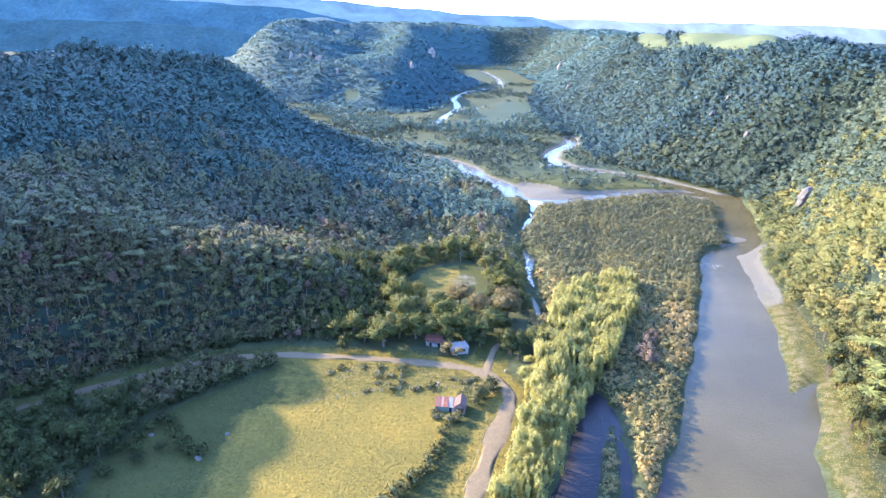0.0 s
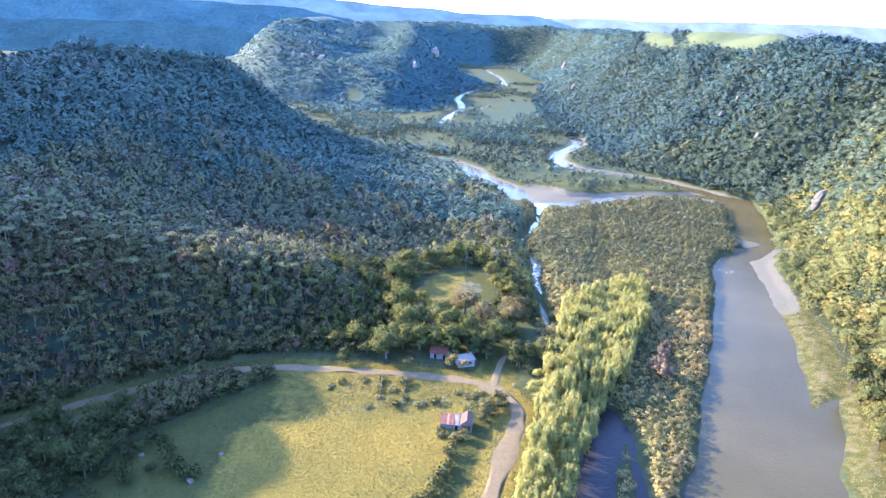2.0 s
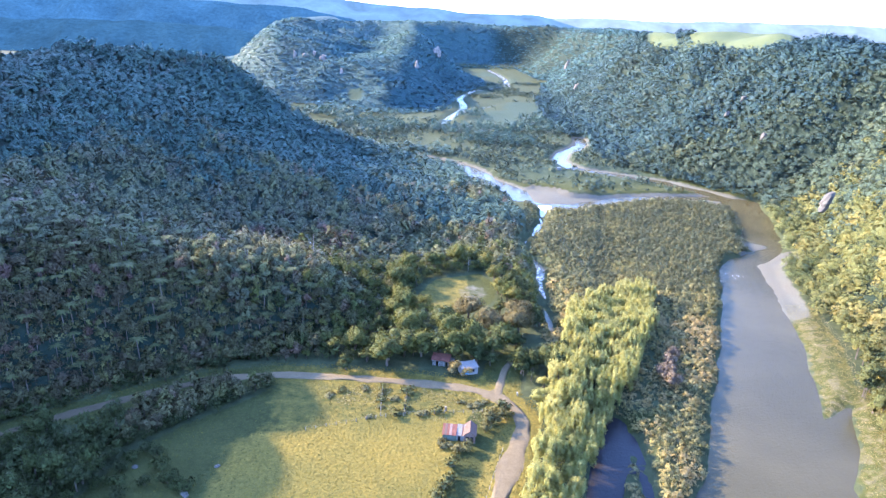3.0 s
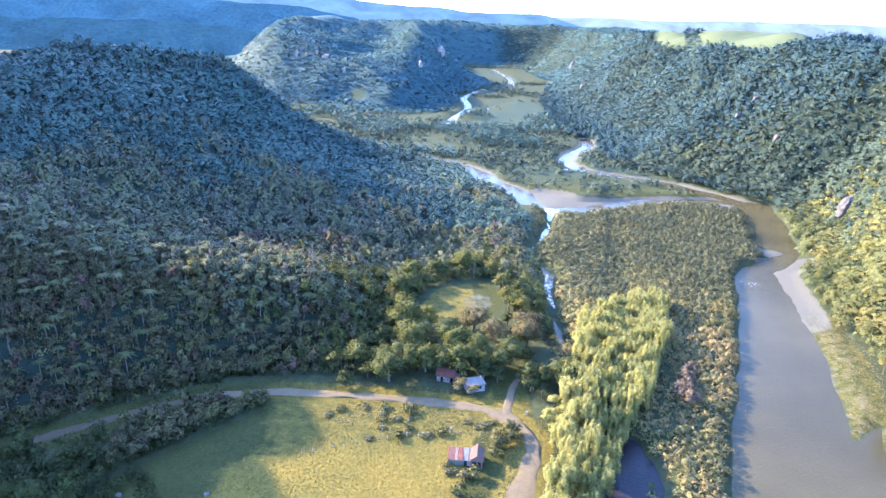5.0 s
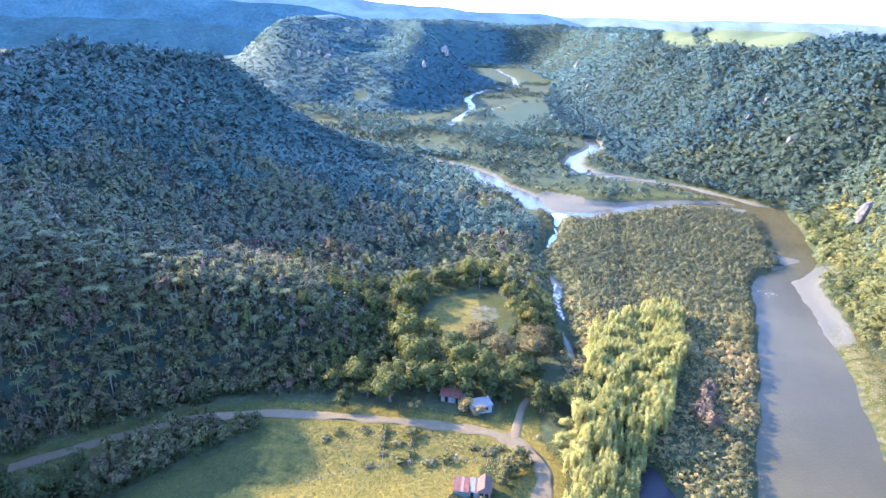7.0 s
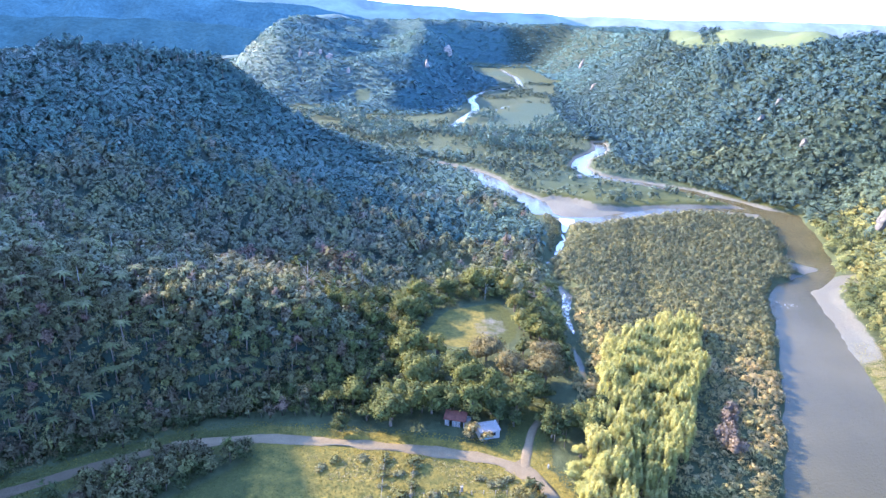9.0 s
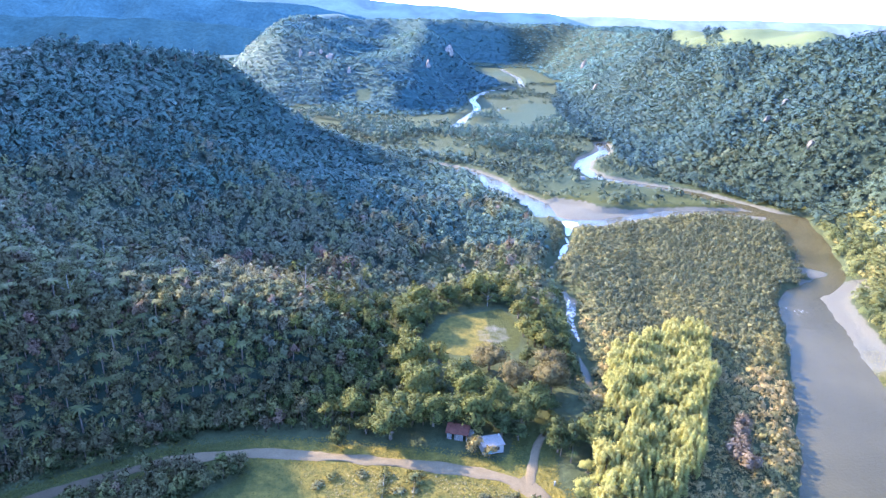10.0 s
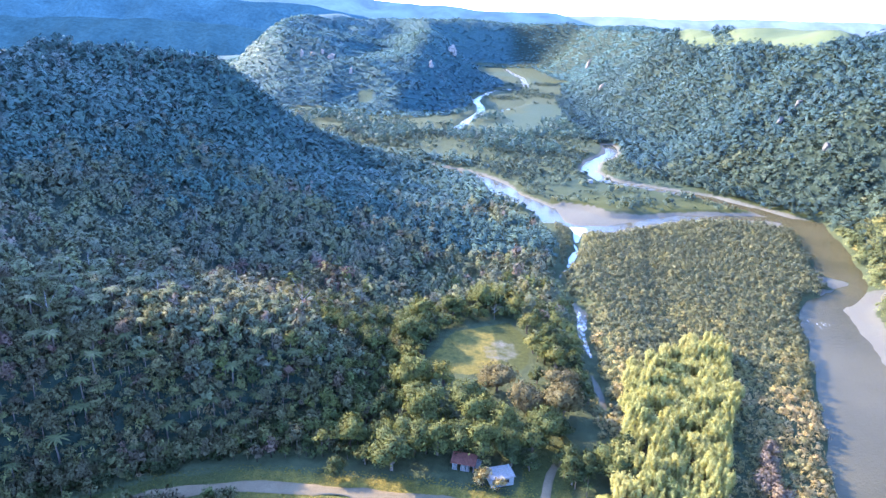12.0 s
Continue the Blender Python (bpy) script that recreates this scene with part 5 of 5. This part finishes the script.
# ---------- fences and small things ----------
def fence(line, spacing, label):
    """Posts and two wires along a line on the ground."""
    c = resample(line, spacing)
    root = thing("fence", Matrix.Identity(4), label, "fence")
    post = solid("post", box_bm(0.13, 0.13, 1.25, (0, 0, -0.2)), M_GREYWOOD)
    tops = []
    for x, y in c:
        z = ground_z(x, y)
        part("post", post, root, "", pose(x, y, z, 0, 0, random.uniform(0, 40)))
        tops.append(Vector((x, y, z)))
    for h in (0.5, 0.95):
        bm = bmesh.new()
        for p, q in zip(tops[:-1], tops[1:]):
            a, b = p + Vector((0, 0, h)), q + Vector((0, 0, h))
            side = (b - a).cross(Vector((0, 0, 1))).normalized() * 0.012
            up = Vector((0, 0, 0.012))
            vs = [bm.verts.new(v) for v in (a + side, a + up, a - side, b + side, b + up, b - side)]
            for i in range(3):
                j = (i + 1) % 3
                bm.faces.new((vs[i], vs[j], vs[j + 3], vs[i + 3]))
        part("wire", solid("wire", bm, M_GREYWOOD), root)


fence([(-24.8, 151.7), (-16.8, 154.2), (-10.9, 156), (-1.6, 158.4), (8, 159.5), (20, 160.2)], 2.4, "old grey post and wire fence across the field")
fence([(-6.7, 172), (-6.7, 158)], 2.0, "overgrown grey timber yard fence in rough grass")
fence([(0.1, 170.8), (-0.7, 158)], 2.0, "overgrown grey timber yard fence in rough grass")
fence([(14.2, 117), (17.2, 126), (20.4, 136), (23.2, 144)], 3.0, "grey post and wire fence beside the road")


def small_box(name, x, y, sx, sy, sz, mat, label, category, turn=0):
    root = thing(name, place(x, y, turn), label, category)
    part("body", solid("body", box_bm(sx, sy, sz, (0, 0, -0.1), 0.05), mat), root)
    part("lid", solid("lid", box_bm(sx + 0.08, sy + 0.08, 0.08, (0, 0, sz - 0.1), 0.02), mat), root)


small_box("white_box", -57, 155.8, 1.1, 0.9, 1.5, M_WHITE, "white box standing at the shaded field edge", "box", 20)
small_box("marker_post", 10.3, 160.8, 0.45, 0.45, 1.3, M_PALEIRON, "pale post standing in the rough grass", "post", 10)
small_box("letter_box", 30.4, 168.8, 0.32, 0.28, 1.0, M_WHITE, "pale letter box on the roadside grass", "letter box", 30)
small_box("white_tank", 104.2, 466.5, 2.6, 2.2, 1.9, M_WHITE, "white tank on the far river island", "tank", 15)


def boulder(x, y, r, seed, label, mat=None, squash=0.6):
    v, f = ICO[2]
    rng = np.random.default_rng(seed)
    q = v * (1 + rng.normal(0, 0.1, (len(v), 1))) * [r, r * rng.uniform(0.7, 1), r * squash]
    ob = new("boulder", mesh_from("boulder", q, f, [mat or M_ROCK], smooth_shade=False))
    ob.matrix_basis = place(x, y, rng.uniform(0, 360))
    return tagged(ob, label, "rock")


boulder(-46.7, 128.7, 1.0, 1, "grey weathered boulder in the shaded field")
boulder(-42.4, 137.9, 0.6, 2, "small grey boulder in the shaded field")
boulder(-60.5, 137.5, 0.7, 3, "grey boulder among bushes")


# lighter copy of the cliff rock for far faces, to offset their shade
M_FARROCK = plain_wall("shade_lightened_rock", (0.22, 0.185, 0.155), 0.4, 0.5)


def rock_face(x, y, z, w, h, turn, seed, label):
    """A weathered cliff patch, ragged at its rim, that stands out of the wooded slope."""
    rng = np.random.default_rng(seed)
    rings, sectors = 7, 22
    a = np.arange(sectors) / sectors * 2 * np.pi
    rim = 1 + 0.22 * np.sin(a * 3 + rng.uniform(0, 6)) * rng.uniform(0.3, 1) + rng.normal(0, 0.08, sectors)
    v = []
    for k in range(rings + 1):
        f = k / rings
        px, pz = np.cos(a) * rim * f * w / 2, np.sin(a) * rim * f * h / 2
        step = 0.25 * np.round(3 * vnoise(px * 0.9 + seed, pz * 0.5, seed)) * w * 0.12
        v.append(np.stack([px, -(1 - f ** 3) * 0.5 + pz * 0.45 + step + (2.2 if k == rings else 0), pz], 1))
    ob = new("cliff_face", mesh_from("cliff_face", np.vstack(v), np.vstack([grid_tris(sectors, rings + 1),
             np.stack([np.arange(rings) * sectors + sectors - 1, np.arange(rings) * sectors, np.arange(1, rings + 1) * sectors, np.arange(1, rings + 1) * sectors + sectors - 1], 1)]), [M_FARROCK if y > 800 else M_ROCK]))
    ob.matrix_basis = pose(x, y, z, 0, 0, turn)
    return tagged(ob, label, "cliff", kind="structure")


# ---------- long grass ----------
def grass_tufts(name, poly_test, x0, x1, y0, y1, step, seed, mat, label, size=(0.5, 1.1), tint_at=None):
    rng = np.random.default_rng(700 + seed)
    kits_ = []
    for k in range(4):
        n = 5
        a = rng.uniform(0, 2 * np.pi, n)
        d = np.stack([np.cos(a), np.sin(a), np.zeros(n)], 1)
        side = np.stack([-np.sin(a), np.cos(a), np.zeros(n)], 1)
        r = rng.uniform(0.25, 0.5, (n, 1))
        b0 = d * 0.08
        tip = d * r * 1.3 + np.array([0, 0, 1]) * rng.uniform(0.18, 0.36, (n, 1))
        v = np.stack([b0 - side * 0.16, b0 + side * 0.16, tip * 0.8 + side * 0.13, tip], 1).reshape(-1, 3)
        i = np.arange(n)[:, None] * 4
        kits_.append((v, np.concatenate([i + [[0, 1, 2]], i + [[0, 2, 3]]]), np.zeros(2 * n, int)))
    x, y = scatter(x0, x1, y0, y1, step, poly_test, seed)
    plant_mass(name, x, y, kits_, 710 + seed, [mat], label, "grass", size, 18, tint_at=tint_at)


grass_tufts("field_grass", lambda x, y, rng: (outside_of(x, y, FIELD) < 0.5) & clear_of_ways(x, y, -0.3) & (np.hypot(x - 13, y - 149.5) > 4.2), -70, 30, 88, 176, 0.8, 1, M_GRASSBLADE, "long yellow-green grass in the field", (0.32, 0.6), lambda x, y: -0.45 + 0.6 * sunlit_dry_mask(x, y))
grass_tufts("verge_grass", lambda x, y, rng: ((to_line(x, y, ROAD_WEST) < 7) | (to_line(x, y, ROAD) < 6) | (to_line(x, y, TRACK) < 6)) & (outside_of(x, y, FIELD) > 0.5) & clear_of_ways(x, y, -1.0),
            -125, 48, 90, 240, 0.7, 2, M_GRASSBLADE, "rough green grass on the road verges", (0.35, 0.7), lambda x, y: -0.3 + 0.6 * verge_sunlit_dry(x, y))
grass_tufts("dry_weeds", lambda x, y, rng: (outside_of(x, y, FIELD) < 0.5) & clear_of_ways(x, y, 0.6) & (y > 156.5 - 0.04 * x) & (fbm(x, y, 7, 61, 2) + 0.5 * smooth((x - 2) / 14) > 0.05), -24, 27, 155, 173, 0.95, 5, M_REED, "rank grey-brown weeds in the overgrown yard", (0.6, 1.05))
grass_tufts("bar_grass", lambda x, y, rng: (outside_of(x, y, MAIN_RIVER) < 13) & (outside_of(x, y, MAIN_RIVER) > 0.8) & (x > y * 0.3 + 66) & (y < 240), 95, 165, 95, 240, 0.75, 3, M_REED, "yellow reeds and grass on the river bar", (0.4, 0.8))

# ---------- cliffs ----------
for cx_, cy_, cz_, cw, ch, ct, cs in ((206, 321, 17, 4.5, 11.0, -70, 31), (231, 437, 31, 3, 6, -75, 32), (228, 488, 38, 2.5, 4, -75, 33), (240, 492, 49, 2.5, 5, -75, 34),
                                      (-150, 877, 47, 4, 10, 0, 35), (-137, 878, 46, 8, 7, 0, 36), (-113, 866, 45, 9, 8, 0, 37), (-86, 823, 33, 4, 7, 0, 38), (4, 848, 41, 5, 9, 10, 39),
                                      (261, 1172, 27, 6, 18, -60, 40), (208, 870, 20, 4, 9, -70, 41), (36, 1046, 48, 12, 16, 20, 42), (-125, 874, 50, 4, 6, 0, 44)):
    rock_face(cx_, cy_, cz_, cw, ch, ct, cs, "pale weathered rock face on the wooded slope")


# ---------- dead trees, logs and marks by the track ----------
def dead_kit(k):
    rng = np.random.default_rng(800 + k)
    h = 7.5 + k
    root = thing("dead_tree", Matrix.Identity(4), "bare pale grey dead trunk above the bush", "dead tree", "dead trunks in the bush")
    v, f = limbs(rng, h, 0.13, 6, 3)
    part("trunk", mesh_from("trunk", v, f, [M_PALEBARK]), root)
    return root


M_PALEBARK = plain_wall("bleached_wood", (0.22, 0.205, 0.19), 0.25, 3)
plant_out([dead_kit(k) for k in range(3)], [(-70, 225), (-52, 214), (-35, 238), (-95, 240), (-20, 262), (-58, 255), (-160, 432), (-190, 455), (-205, 460), (-140, 470), (-120, 330), (-85, 300),
                                            (-88, 206), (24, 262), (-110, 370), (-176, 466)], 801, (0.8, 1.15))
boulder(36.5, 191.8, 0.9, 5, "pale heap of stones beside the track", None, 0.35)
boulder(34.5, 189.0, 0.7, 6, "pale log-sized stone beside the track", None, 0.3)
small_box("white_post", 28.6, 196.5, 0.2, 0.2, 1.8, M_WHITE, "white post standing under the trees", "post", 5)
plant_out([shrub_kit(20, 1.3, 1.6, 240, M_RIGHT, 0.75, "yellow-green bush beside the track", "bushes by the track")], [(34.5, 194), (31, 187), (36, 199)], 802, (0.8, 1.1))
